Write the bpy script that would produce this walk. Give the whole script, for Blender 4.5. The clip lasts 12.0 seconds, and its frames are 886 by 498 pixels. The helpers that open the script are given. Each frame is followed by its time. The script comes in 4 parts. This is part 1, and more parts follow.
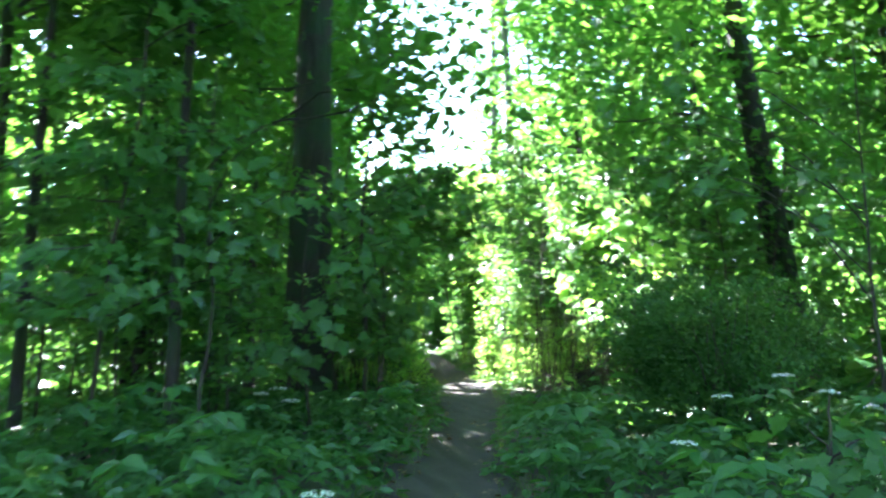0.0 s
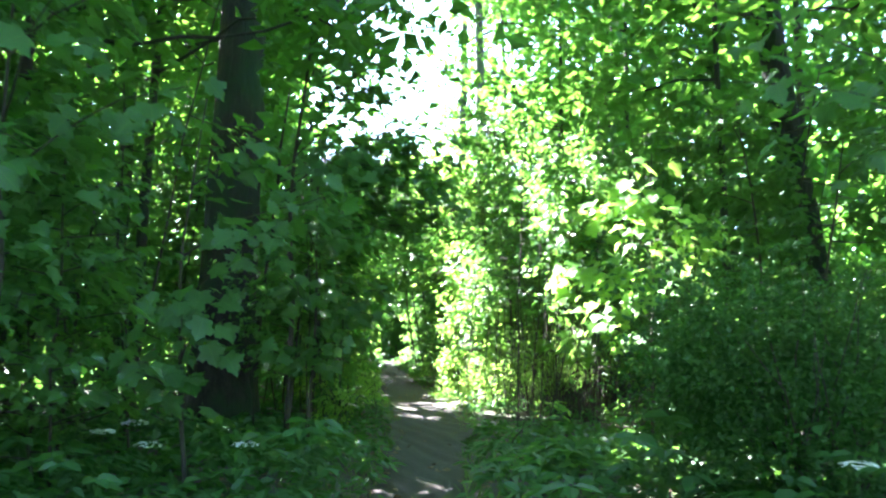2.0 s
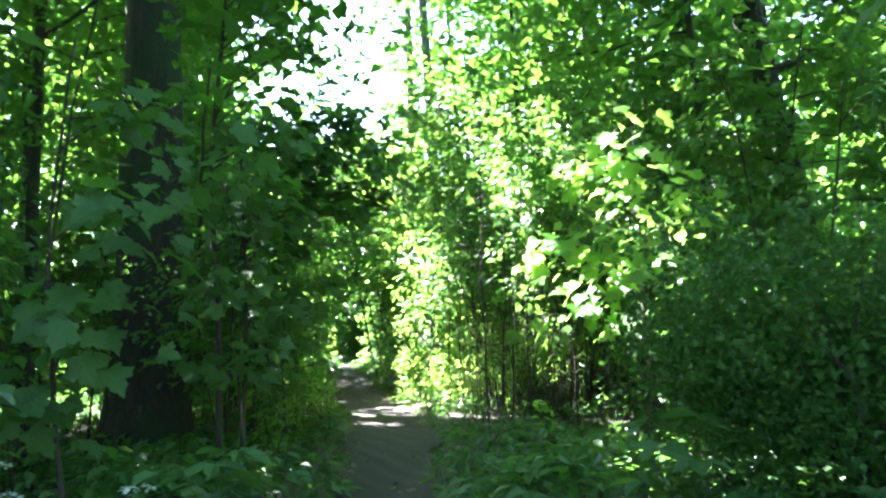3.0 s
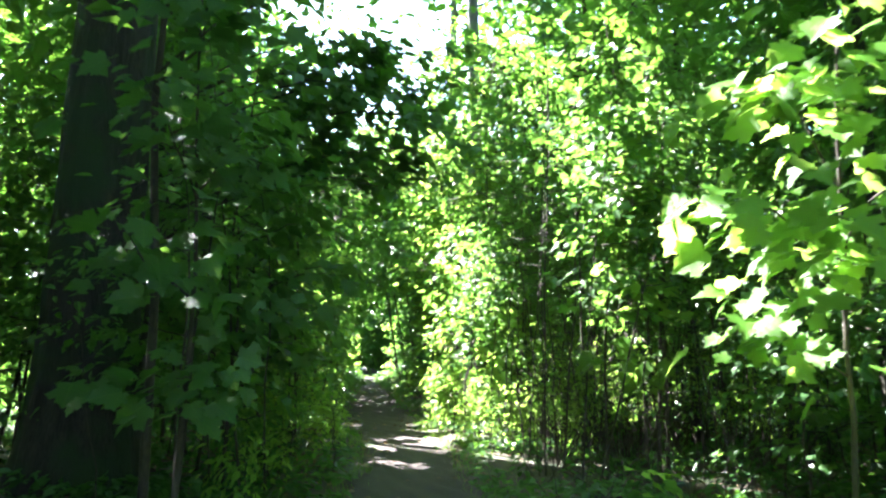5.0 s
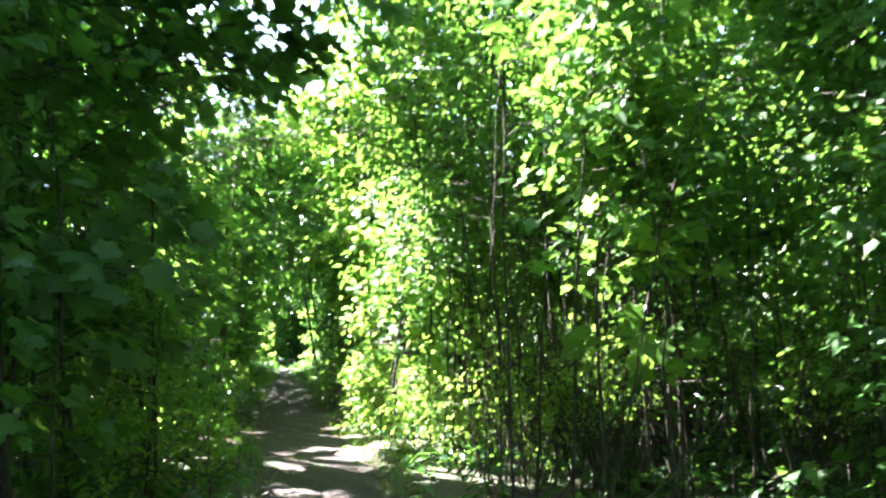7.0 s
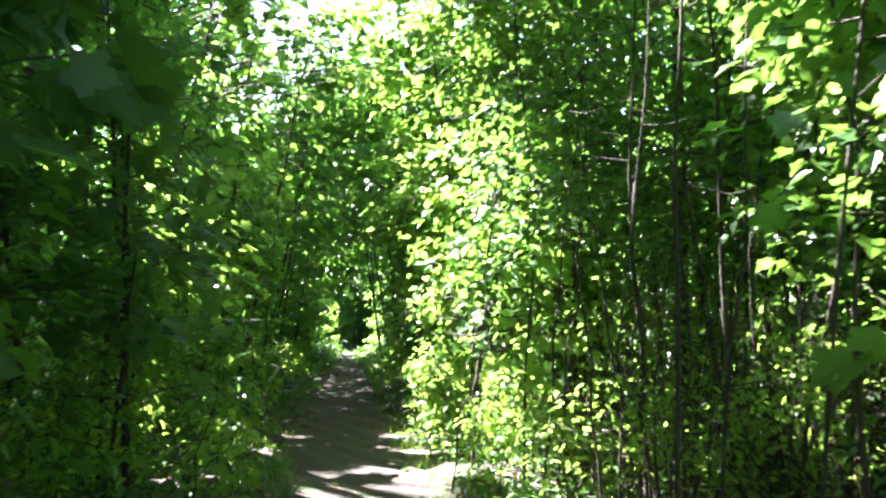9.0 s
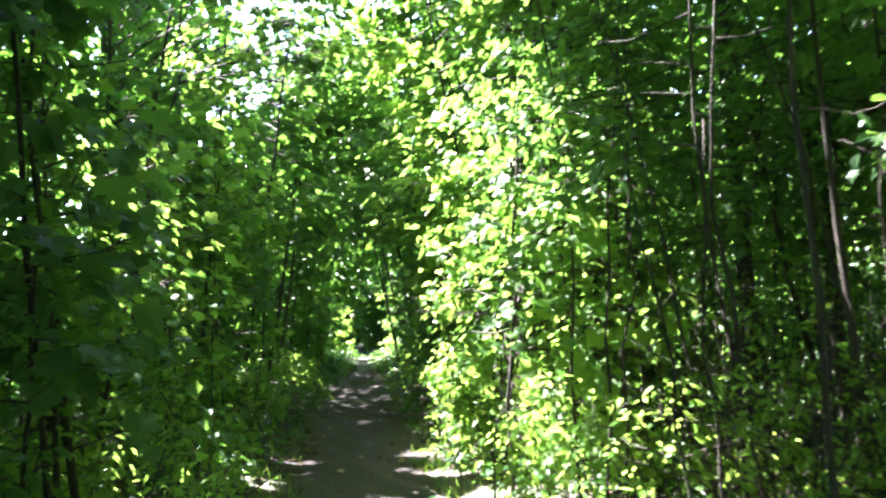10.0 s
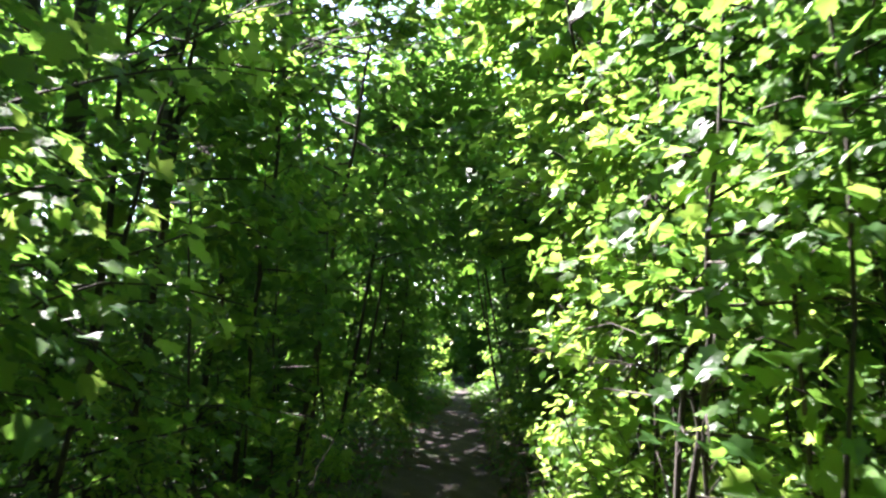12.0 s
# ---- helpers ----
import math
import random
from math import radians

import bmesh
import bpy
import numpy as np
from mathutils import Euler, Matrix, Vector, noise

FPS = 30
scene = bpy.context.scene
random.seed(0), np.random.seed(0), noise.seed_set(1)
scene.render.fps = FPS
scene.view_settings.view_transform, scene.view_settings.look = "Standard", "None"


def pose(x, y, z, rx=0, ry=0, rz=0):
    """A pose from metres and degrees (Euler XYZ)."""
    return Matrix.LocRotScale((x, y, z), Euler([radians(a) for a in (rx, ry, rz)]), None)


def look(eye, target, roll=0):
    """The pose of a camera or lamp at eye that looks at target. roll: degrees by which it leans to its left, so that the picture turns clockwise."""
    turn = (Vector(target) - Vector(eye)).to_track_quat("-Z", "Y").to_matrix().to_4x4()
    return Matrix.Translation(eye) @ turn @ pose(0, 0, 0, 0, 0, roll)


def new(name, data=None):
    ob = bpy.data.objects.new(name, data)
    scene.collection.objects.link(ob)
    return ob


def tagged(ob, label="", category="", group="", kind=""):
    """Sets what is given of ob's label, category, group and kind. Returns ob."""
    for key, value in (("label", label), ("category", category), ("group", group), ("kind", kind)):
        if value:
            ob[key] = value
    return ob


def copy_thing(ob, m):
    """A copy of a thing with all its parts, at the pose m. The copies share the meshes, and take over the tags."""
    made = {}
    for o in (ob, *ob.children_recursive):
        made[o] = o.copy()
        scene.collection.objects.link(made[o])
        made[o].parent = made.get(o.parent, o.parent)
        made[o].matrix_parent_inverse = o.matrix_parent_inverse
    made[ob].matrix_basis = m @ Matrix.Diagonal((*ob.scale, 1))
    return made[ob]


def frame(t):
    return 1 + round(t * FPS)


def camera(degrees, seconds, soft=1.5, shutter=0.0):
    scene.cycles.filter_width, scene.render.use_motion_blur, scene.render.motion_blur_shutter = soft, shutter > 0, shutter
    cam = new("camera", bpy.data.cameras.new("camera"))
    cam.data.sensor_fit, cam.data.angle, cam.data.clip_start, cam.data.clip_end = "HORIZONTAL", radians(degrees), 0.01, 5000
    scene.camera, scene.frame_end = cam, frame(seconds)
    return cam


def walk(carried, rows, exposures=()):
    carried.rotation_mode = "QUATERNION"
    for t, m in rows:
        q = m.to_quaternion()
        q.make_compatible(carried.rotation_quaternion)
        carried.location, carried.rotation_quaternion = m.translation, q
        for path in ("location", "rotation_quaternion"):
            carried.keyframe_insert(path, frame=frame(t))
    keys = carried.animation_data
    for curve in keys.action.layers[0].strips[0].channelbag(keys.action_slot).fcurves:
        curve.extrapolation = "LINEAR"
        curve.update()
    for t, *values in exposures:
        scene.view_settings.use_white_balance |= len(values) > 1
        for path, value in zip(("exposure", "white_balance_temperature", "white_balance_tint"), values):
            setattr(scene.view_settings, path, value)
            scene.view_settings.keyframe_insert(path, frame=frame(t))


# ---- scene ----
cam = camera(56.1, 12.0, soft=2.3, shutter=0.5)
METRES, EYE, TILT, LEAN, TURN = 16.5, 1.4, 5.3, 0.0, 0.0
ROWS = [
    (0.0, 0.0, 0.0, 0.0, -0.0, 0.0, -0.0),
    (0.5, -0.0004, 0.0465, -0.005, -3.61, 0.77, 3.89),
    (1.0, -0.0007, 0.0961, -0.0082, -1.93, 1.91, -1.05),
    (1.5, 0.0034, 0.1403, -0.0132, -6.38, 1.23, 3.09),
    (2.0, 0.0058, 0.1894, -0.018, -2.56, 0.66, -1.64),
    (2.5, 0.0086, 0.232, -0.0236, -5.51, 0.48, 1.5),
    (4.5, 0.0151, 0.4103, -0.042, -5.56, 1.33, -0.63),
    (5.0, 0.0157, 0.4538, -0.0434, -3.51, 1.5, -1.45),
    (5.5, 0.0144, 0.4912, -0.0478, -4.9, 1.16, -2.55),
    (6.0, 0.018, 0.5362, -0.0526, -7.06, 1.07, 0.66),
    (6.5, 0.0196, 0.5758, -0.0558, -8.22, 1.96, -1.45),
    (7.0, 0.0274, 0.6187, -0.0608, -8.95, 0.57, 0.11),
    (7.5, 0.0309, 0.6573, -0.0646, -5.97, -0.2, -1.48),
    (9.5, 0.0351, 0.8073, -0.0769, -3.47, -0.44, -1.3),
    (10.0, 0.0373, 0.8451, -0.0801, -3.38, -0.6, 2.29),
    (10.5, 0.0393, 0.8812, -0.0808, 0.71, 0.47, 0.66),
    (11.0, 0.0387, 0.9171, -0.0844, -0.59, 0.2, 1.21),
    (11.5, 0.0402, 0.9561, -0.0865, 2.96, 0.87, 0.59),
    (12.0, 0.0375, 0.9933, -0.0884, 3.83, 1.51, -0.09),
]
walk(cam, [(t, pose(0, 0, EYE, TILT, LEAN, TURN) @ pose(METRES * x, METRES * y, METRES * z, 90 + pitch, roll, yaw)) for t, x, y, z, yaw, pitch, roll in ROWS],
     exposures=[(0.0, 4.93, 5450, 20), (0.7, 5.13, 5450, 20), (2.5, 4.98, 5650, 22), (4.5, 4.63, 5850, 22), (7.0, 4.63, 6050, 23), (9.5, 4.48, 5950, 29), (10.5, 4.38, 5850, 30), (12.0, 3.63, 6050, 31)])

# ---- world and sun ----
SUN_ELEVATION, SUN_LEFT = 50.0, 40.0        # degrees above the horizon, degrees to the left of the walk's heading
world = bpy.data.worlds.new("world")
scene.world = world
world.use_nodes = True
wn = world.node_tree.nodes
sky = wn.new("ShaderNodeTexSky")
sky.sky_type, sky.sun_disc = "NISHITA", False
sky.sun_elevation, sky.sun_rotation = radians(SUN_ELEVATION), radians(-SUN_LEFT)
world.node_tree.links.new(sky.outputs["Color"], wn["Background"].inputs["Color"])
wn["Background"].inputs["Strength"].default_value = 0.075
TO_SUN = Vector((-math.sin(radians(SUN_LEFT)) * math.cos(radians(SUN_ELEVATION)),
                 math.cos(radians(SUN_LEFT)) * math.cos(radians(SUN_ELEVATION)), math.sin(radians(SUN_ELEVATION))))
sun_data = bpy.data.lights.new("sun", "SUN")
sun_data.energy, sun_data.angle, sun_data.color = 5.0, radians(0.5), (1.0, 0.95, 0.84)
sun = new("sun", sun_data)
sun.matrix_basis = look((0, 0, 40), Vector((0, 0, 40)) - TO_SUN)

# ---- materials ----
def material(name):
    m = bpy.data.materials.new(name)
    m.use_nodes = True
    m.node_tree.nodes.clear()
    return m, m.node_tree.nodes, m.node_tree.links


def leaf_material(name, low, high, through_colour, share=0.45, gloss=0.035, rough=0.38, veins=False):
    """A thin leaf: light is spread on its face and passes through it."""
    m, n, l = material(name)
    info, island, tex = n.new("ShaderNodeObjectInfo"), n.new("ShaderNodeNewGeometry"), n.new("ShaderNodeTexNoise")
    coord = n.new("ShaderNodeTexCoord")
    l.new(coord.outputs["Object"], tex.inputs["Vector"])
    tex.inputs["Scale"].default_value, tex.inputs["Detail"].default_value = 35.0, 3.0
    add = n.new("ShaderNodeMath")
    add.operation = "ADD"
    l.new(info.outputs["Random"], add.inputs[0])
    l.new(island.outputs["Random Per Island"], add.inputs[1])
    half = n.new("ShaderNodeMath")
    half.operation = "MULTIPLY_ADD"
    l.new(add.outputs[0], half.inputs[0])
    half.inputs[1].default_value = 0.35
    l.new(tex.outputs["Fac"], half.inputs[2])
    shift = n.new("ShaderNodeMapRange")
    shift.inputs["From Min"].default_value, shift.inputs["From Max"].default_value = 0.45, 1.25
    l.new(half.outputs[0], shift.inputs["Value"])
    ramp = n.new("ShaderNodeMix")
    ramp.data_type = "RGBA"
    ramp.inputs["A"].default_value, ramp.inputs["B"].default_value = (*low, 1), (*high, 1)
    l.new(shift.outputs["Result"], ramp.inputs["Factor"])
    if veins:
        # a pale midrib and slanting side veins, in the single leaf's own measure
        axes, side_x, slant, wave, near, rib, line, most, strong, pale = (n.new("ShaderNodeSeparateXYZ"), *(n.new("ShaderNodeMath") for _ in range(8)), n.new("ShaderNodeMix"))
        l.new(coord.outputs["Object"], axes.inputs[0])
        side_x.operation = "ABSOLUTE"
        l.new(axes.outputs["X"], side_x.inputs[0])
        slant.operation = "MULTIPLY_ADD"
        slant.inputs[1].default_value = -0.85
        l.new(side_x.outputs[0], slant.inputs[0]), l.new(axes.outputs["Y"], slant.inputs[2])
        wave.operation = "PINGPONG"
        wave.inputs[1].default_value = 0.09
        l.new(slant.outputs[0], wave.inputs[0])
        near.operation, near.inputs[1].default_value = "LESS_THAN", 0.009
        l.new(wave.outputs[0], near.inputs[0])
        rib.operation, rib.inputs[1].default_value = "LESS_THAN", 0.016
        l.new(side_x.outputs[0], rib.inputs[0])
        line.operation, line.inputs[1].default_value = "MULTIPLY", 0.55
        l.new(near.outputs[0], line.inputs[0])
        most.operation = "MAXIMUM"
        l.new(rib.outputs[0], most.inputs[0]), l.new(line.outputs[0], most.inputs[1])
        strong.operation, strong.inputs[1].default_value = "MULTIPLY", 0.5
        l.new(most.outputs[0], strong.inputs[0])
        pale.data_type = "RGBA"
        pale.inputs["B"].default_value = (0.11, 0.23, 0.035, 1)
        l.new(strong.outputs[0], pale.inputs["Factor"]), l.new(ramp.outputs["Result"], pale.inputs["A"])
        ramp = pale
    diffuse, trans, shiny = n.new("ShaderNodeBsdfDiffuse"), n.new("ShaderNodeBsdfTranslucent"), n.new("ShaderNodeBsdfGlossy")
    l.new(ramp.outputs["Result"], diffuse.inputs["Color"])
    tint = n.new("ShaderNodeMix")
    tint.data_type, tint.blend_type = "RGBA", "MIX"
    tint.inputs["Factor"].default_value = 0.75
    l.new(ramp.outputs["Result"], tint.inputs["A"])
    tint.inputs["B"].default_value = (*through_colour, 1)
    l.new(tint.outputs["Result"], trans.inputs["Color"])
    shiny.inputs["Roughness"].default_value = rough
    bump = n.new("ShaderNodeBump")
    bump.inputs["Strength"].default_value, bump.inputs["Distance"].default_value = 0.4, 0.01
    l.new(tex.outputs["Fac"], bump.inputs["Height"])
    l.new(bump.outputs["Normal"], shiny.inputs["Normal"])
    a, b, out = n.new("ShaderNodeMixShader"), n.new("ShaderNodeMixShader"), n.new("ShaderNodeOutputMaterial")
    a.inputs[0].default_value, b.inputs[0].default_value = share, gloss
    l.new(diffuse.outputs[0], a.inputs[1]), l.new(trans.outputs[0], a.inputs[2])
    l.new(a.outputs[0], b.inputs[1]), l.new(shiny.outputs[0], b.inputs[2])
    l.new(b.outputs[0], out.inputs["Surface"])
    return m


def rough_material(name, dark, light, scale, stretch=(1, 1, 1), bump_by=0.02, rough=0.9, fine=6.0, moss=None):
    """Bark, soil, dead wood: two scales of noise in colour and relief."""
    m, n, l = material(name)
    coord, mapping = n.new("ShaderNodeTexCoord"), n.new("ShaderNodeMapping")
    mapping.inputs["Scale"].default_value = stretch
    l.new(coord.outputs["Object"], mapping.inputs["Vector"])
    big, small = n.new("ShaderNodeTexNoise"), n.new("ShaderNodeTexNoise")
    for t, sc in ((big, scale), (small, scale * fine)):
        t.inputs["Scale"].default_value, t.inputs["Detail"].default_value = sc, 6.0
        l.new(mapping.outputs["Vector"], t.inputs["Vector"])
    mix = n.new("ShaderNodeMath")
    mix.operation = "MULTIPLY"
    l.new(big.outputs["Fac"], mix.inputs[0]), l.new(small.outputs["Fac"], mix.inputs[1])
    spread = n.new("ShaderNodeMapRange")
    spread.inputs["From Min"].default_value, spread.inputs["From Max"].default_value = 0.12, 0.42
    l.new(mix.outputs[0], spread.inputs["Value"])
    col = n.new("ShaderNodeMix")
    col.data_type = "RGBA"
    col.inputs["A"].default_value, col.inputs["B"].default_value = (*dark, 1), (*light, 1)
    l.new(spread.outputs["Result"], col.inputs["Factor"])
    last = col.outputs["Result"]
    if moss:
        patch, over, cover = n.new("ShaderNodeTexNoise"), n.new("ShaderNodeMapRange"), n.new("ShaderNodeMix")
        patch.inputs["Scale"].default_value, patch.inputs["Detail"].default_value = 1.7, 5.0
        l.new(coord.outputs["Object"], patch.inputs["Vector"])
        over.inputs["From Min"].default_value, over.inputs["From Max"].default_value = 0.44, 0.58
        l.new(patch.outputs["Fac"], over.inputs["Value"])
        cover.data_type = "RGBA"
        cover.inputs["B"].default_value = (*moss, 1)
        l.new(over.outputs["Result"], cover.inputs["Factor"]), l.new(last, cover.inputs["A"])
        last = cover.outputs["Result"]
    bump, bsdf, out = n.new("ShaderNodeBump"), n.new("ShaderNodeBsdfPrincipled"), n.new("ShaderNodeOutputMaterial")
    bump.inputs["Distance"].default_value = bump_by
    l.new(mix.outputs[0], bump.inputs["Height"])
    l.new(bump.outputs["Normal"], bsdf.inputs["Normal"])
    l.new(last, bsdf.inputs["Base Color"])
    bsdf.inputs["Roughness"].default_value = rough
    l.new(bsdf.outputs[0], out.inputs["Surface"])
    return m


# Leaf colour brightened for growth in the sun; shaded maples take the understory colour.
SUNLIT = leaf_material("sunlit_leaf", (0.042, 0.14, 0.02), (0.095, 0.22, 0.028), (0.42, 0.66, 0.10), share=0.58, gloss=0.018, rough=0.35)
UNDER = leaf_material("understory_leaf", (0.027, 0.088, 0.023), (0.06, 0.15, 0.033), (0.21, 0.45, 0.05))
CANOPY = leaf_material("canopy_leaf", (0.021, 0.082, 0.015), (0.05, 0.14, 0.021), (0.20, 0.45, 0.035), gloss=0.03)
# One veined maple leaf twice: sunlight put into this colour, shade into the next.
VEINED_SUNLIT = leaf_material("veined_sunlit_leaf", (0.042, 0.14, 0.02), (0.095, 0.22, 0.028), (0.42, 0.66, 0.10), share=0.58, gloss=0.018, rough=0.35, veins=True)
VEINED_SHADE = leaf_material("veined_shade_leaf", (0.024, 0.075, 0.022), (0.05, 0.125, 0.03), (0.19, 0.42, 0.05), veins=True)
DARK = leaf_material("dark_bush_leaf", (0.024, 0.075, 0.018), (0.05, 0.12, 0.024), (0.09, 0.23, 0.02), share=0.3, gloss=0.018)
HERB = leaf_material("herb_leaf", (0.024, 0.085, 0.026), (0.055, 0.145, 0.038), (0.13, 0.30, 0.025), gloss=0.04)
GRASS = leaf_material("grass_blade", (0.045, 0.12, 0.02), (0.11, 0.2, 0.035), (0.2, 0.36, 0.03))
DRY = leaf_material("dry_leaf", (0.10, 0.065, 0.035), (0.26, 0.19, 0.12), (0.2, 0.13, 0.06), share=0.15)
PETAL = leaf_material("white_petal", (0.7, 0.72, 0.66), (0.82, 0.82, 0.78), (0.7, 0.72, 0.6), share=0.3)
BARK = rough_material("dark_bark", (0.014, 0.011, 0.008), (0.055, 0.044, 0.032), 6.0, (1.6, 1.6, 0.28), 0.06, moss=(0.022, 0.04, 0.014))
PALE_BARK = rough_material("grey_bark", (0.04, 0.038, 0.03), (0.11, 0.1, 0.085), 5.0, (1.4, 1.4, 0.35), 0.015, moss=(0.07, 0.09, 0.04))
TWIG = rough_material("twig_bark", (0.024, 0.02, 0.013), (0.068, 0.056, 0.037), 14.0, (1, 1, 0.3), 0.004)
DEADWOOD = rough_material("dead_wood", (0.07, 0.06, 0.045), (0.17, 0.15, 0.12), 9.0, (1, 1, 1), 0.006)
SOIL = rough_material("woodland_soil", (0.03, 0.024, 0.016), (0.10, 0.08, 0.055), 3.0, (1, 1, 1), 0.03, moss=(0.03, 0.055, 0.015))
TRODDEN = rough_material("trodden_earth", (0.013, 0.009, 0.006), (0.04, 0.029, 0.02), 2.2, (1, 1, 1), 0.025, fine=14.0)

# ---- mesh tools ----
rng = np.random.default_rng(11)


def reseed(k):
    rng.bit_generator.state = np.random.default_rng(k).bit_generator.state


def mesh(name, V, F, mat, smooth=False):
    V, F = np.asarray(V, np.float32), np.asarray(F, np.int32)
    me = bpy.data.meshes.new(name)
    me.vertices.add(len(V))
    me.vertices.foreach_set("co", V.ravel())
    me.loops.add(F.size)
    me.loops.foreach_set("vertex_index", F.ravel())
    me.polygons.add(len(F))
    me.polygons.foreach_set("loop_start", np.arange(0, F.size, F.shape[1], dtype=np.int32))
    me.polygons.foreach_set("use_smooth", np.full(len(F), smooth))
    me.update(calc_edges=True)
    me.materials.append(mat)
    return me


def part(name, data, parent, label=""):
    ob = new(name, data)
    ob.parent = parent
    return tagged(ob, label)


def empty(name, m, label, category, group="", kind=""):
    ob = new(name)
    ob.empty_display_size = 0.1
    ob.matrix_basis = m
    return tagged(ob, label, category, group, kind)


def join(pieces):
    Vs, Fs, k = [], [], 0
    for V, F in pieces:
        if len(V):
            Vs.append(V), Fs.append(F + k)
            k += len(V)
    return np.concatenate(Vs), np.concatenate(Fs)


def unit(a):
    return a / np.maximum(np.linalg.norm(a, axis=-1, keepdims=True), 1e-9)


def tube(points, radii, sides=6):
    """A tapered round limb along points."""
    P, R = np.asarray(points, float), np.asarray(radii, float)
    T = unit(np.gradient(P, axis=0))
    ref = np.where(np.abs(T[:, 2:3]) > 0.9, [[1.0, 0, 0]], [[0, 0, 1.0]])
    A = unit(np.cross(T, ref))
    B = np.cross(T, A)
    ang = np.linspace(0, 2 * np.pi, sides, endpoint=False)
    V = (P[:, None] + R[:, None, None] * (np.cos(ang)[None, :, None] * A[:, None] + np.sin(ang)[None, :, None] * B[:, None])).reshape(-1, 3)
    F = []
    for i in range(len(P) - 1):
        for j in range(sides):
            a, b = i * sides + j, i * sides + (j + 1) % sides
            F += [(a, b, b + sides), (a, b + sides, a + sides)]
    for j in range(1, sides - 1):
        F.append(((len(P) - 1) * sides, (len(P) - 1) * sides + j, (len(P) - 1) * sides + j + 1))
    return V, np.array(F)


def fan(outline, fold=0.12, droop=0.12):
    """A leaf blade: an outline round a midrib, folded a little and hanging at its tip. It grows along y and faces z."""
    o = np.array(outline, float)
    V = np.vstack([[0, 0.42, 0], np.c_[o, np.zeros(len(o))]])
    V[:, 2] = np.abs(V[:, 0]) * fold - droop * V[:, 1] ** 2
    k = len(o)
    return V, np.array([(0, 1 + i, 1 + (i + 1) % k) for i in range(k)])


def mirrored(half):
    return list(half) + [(-x, y) for x, y in reversed(half) if x > 1e-6]


def stalked(shape, length=0.4):
    """The blade with its thin stalk."""
    V, F = shape
    k = len(V)
    return np.vstack([V, [(-0.012, -length, 0.02), (0.012, -length, 0.02), (0.01, 0.05, 0.0), (-0.01, 0.05, 0.0)]]), np.vstack([F, [(k, k + 1, k + 2), (k, k + 2, k + 3)]])


# outlines run from the stalk up the right half, then mirrored
MAPLE_HALF = [(0, 0), (0.10, -0.07), (0.30, -0.09), (0.45, 0.02), (0.36, 0.14), (0.45, 0.26), (0.64, 0.42), (0.52, 0.5), (0.46, 0.63), (0.27, 0.56), (0.27, 0.74), (0.13, 0.82), (0, 1.0)]
MAPLE_LEAVES = [stalked(fan(mirrored(MAPLE_HALF), f, d)) for f, d in ((0.18, 0.2), (0.3, 0.35), (0.08, 0.1), (-0.1, 0.3))]
LOBED_LEAF = (np.array([(0, 0, 0), (0.4, 0.0, 0.08), (0.6, 0.46, 0.06), (0.27, 0.58, 0.0), (0, 1.0, -0.25), (-0.27, 0.58, 0.0), (-0.6, 0.46, 0.06), (-0.4, 0.0, 0.08)], float),
              np.array([(0, 1, 2), (0, 2, 3), (0, 3, 4), (0, 4, 5), (0, 5, 6), (0, 6, 7)]))
MIDDLE_LEAF = fan(mirrored([(0, 0), (0.3, -0.08), (0.45, 0.04), (0.42, 0.24), (0.63, 0.44), (0.42, 0.6), (0.27, 0.58), (0.22, 0.78), (0, 1.0)]), 0.15, 0.25)
OVATE_LEAF = (np.array([(0, 0, 0), (0.24, 0.25, 0.06), (0.24, 0.6, 0.0), (0, 1.0, -0.2), (-0.24, 0.6, 0.0), (-0.24, 0.25, 0.06)], float),
              np.array([(0, 1, 2), (0, 2, 3), (0, 3, 4), (0, 4, 5)]))
SMALL_LEAF = (np.array([(0, 0, 0), (0.3, 0.45, 0.07), (0, 1.0, -0.15), (-0.3, 0.45, 0.07)], float), np.array([(0, 1, 2), (0, 2, 3)]))
CLUMP_LEAF = (np.array([(0, 0, 0), (0.5, 0.2, 0.1), (0.3, 0.55, 0.02), (0.42, 0.85, -0.1), (0, 1.0, -0.2), (-0.5, 0.7, 0.05), (-0.36, 0.2, 0.08)], float),
              np.array([(0, 1, 2), (0, 2, 4), (2, 3, 4), (0, 4, 5), (0, 5, 6)]))
BLADE = (np.array([(-0.02, 0, 0), (0.02, 0, 0), (0.014, 0.6, 0.0), (-0.014, 0.6, 0.0), (0, 1.0, -0.12)], float), np.array([(0, 1, 2), (0, 2, 3), (3, 2, 4)]))


def frames(D, N):
    D = unit(D)
    X = unit(np.cross(D, N))
    return X, D, np.cross(X, D)


def foliage(P, D, N, S, shape):
    """Leaves at P that grow along D and face N, of size S, as one mesh."""
    T, F = shape
    X, Y, Z = frames(D, N)
    V = P[:, None] + S[:, None, None] * (T[None, :, 0:1] * X[:, None] + T[None, :, 1:2] * Y[:, None] + T[None, :, 2:3] * Z[:, None])
    k = len(T)
    return V.reshape(-1, 3), (F[None] + (np.arange(len(P)) * k)[:, None, None]).reshape(-1, 3)


def leaf_pose(P, D, N, s):
    X, Y, Z = frames(D[None], N[None])
    m = Matrix.Identity(4)
    for j, a in enumerate((X[0], Y[0], Z[0])):
        for i in range(3):
            m[i][j] = a[i] * s
    m.translation = Vector(P)
    return m


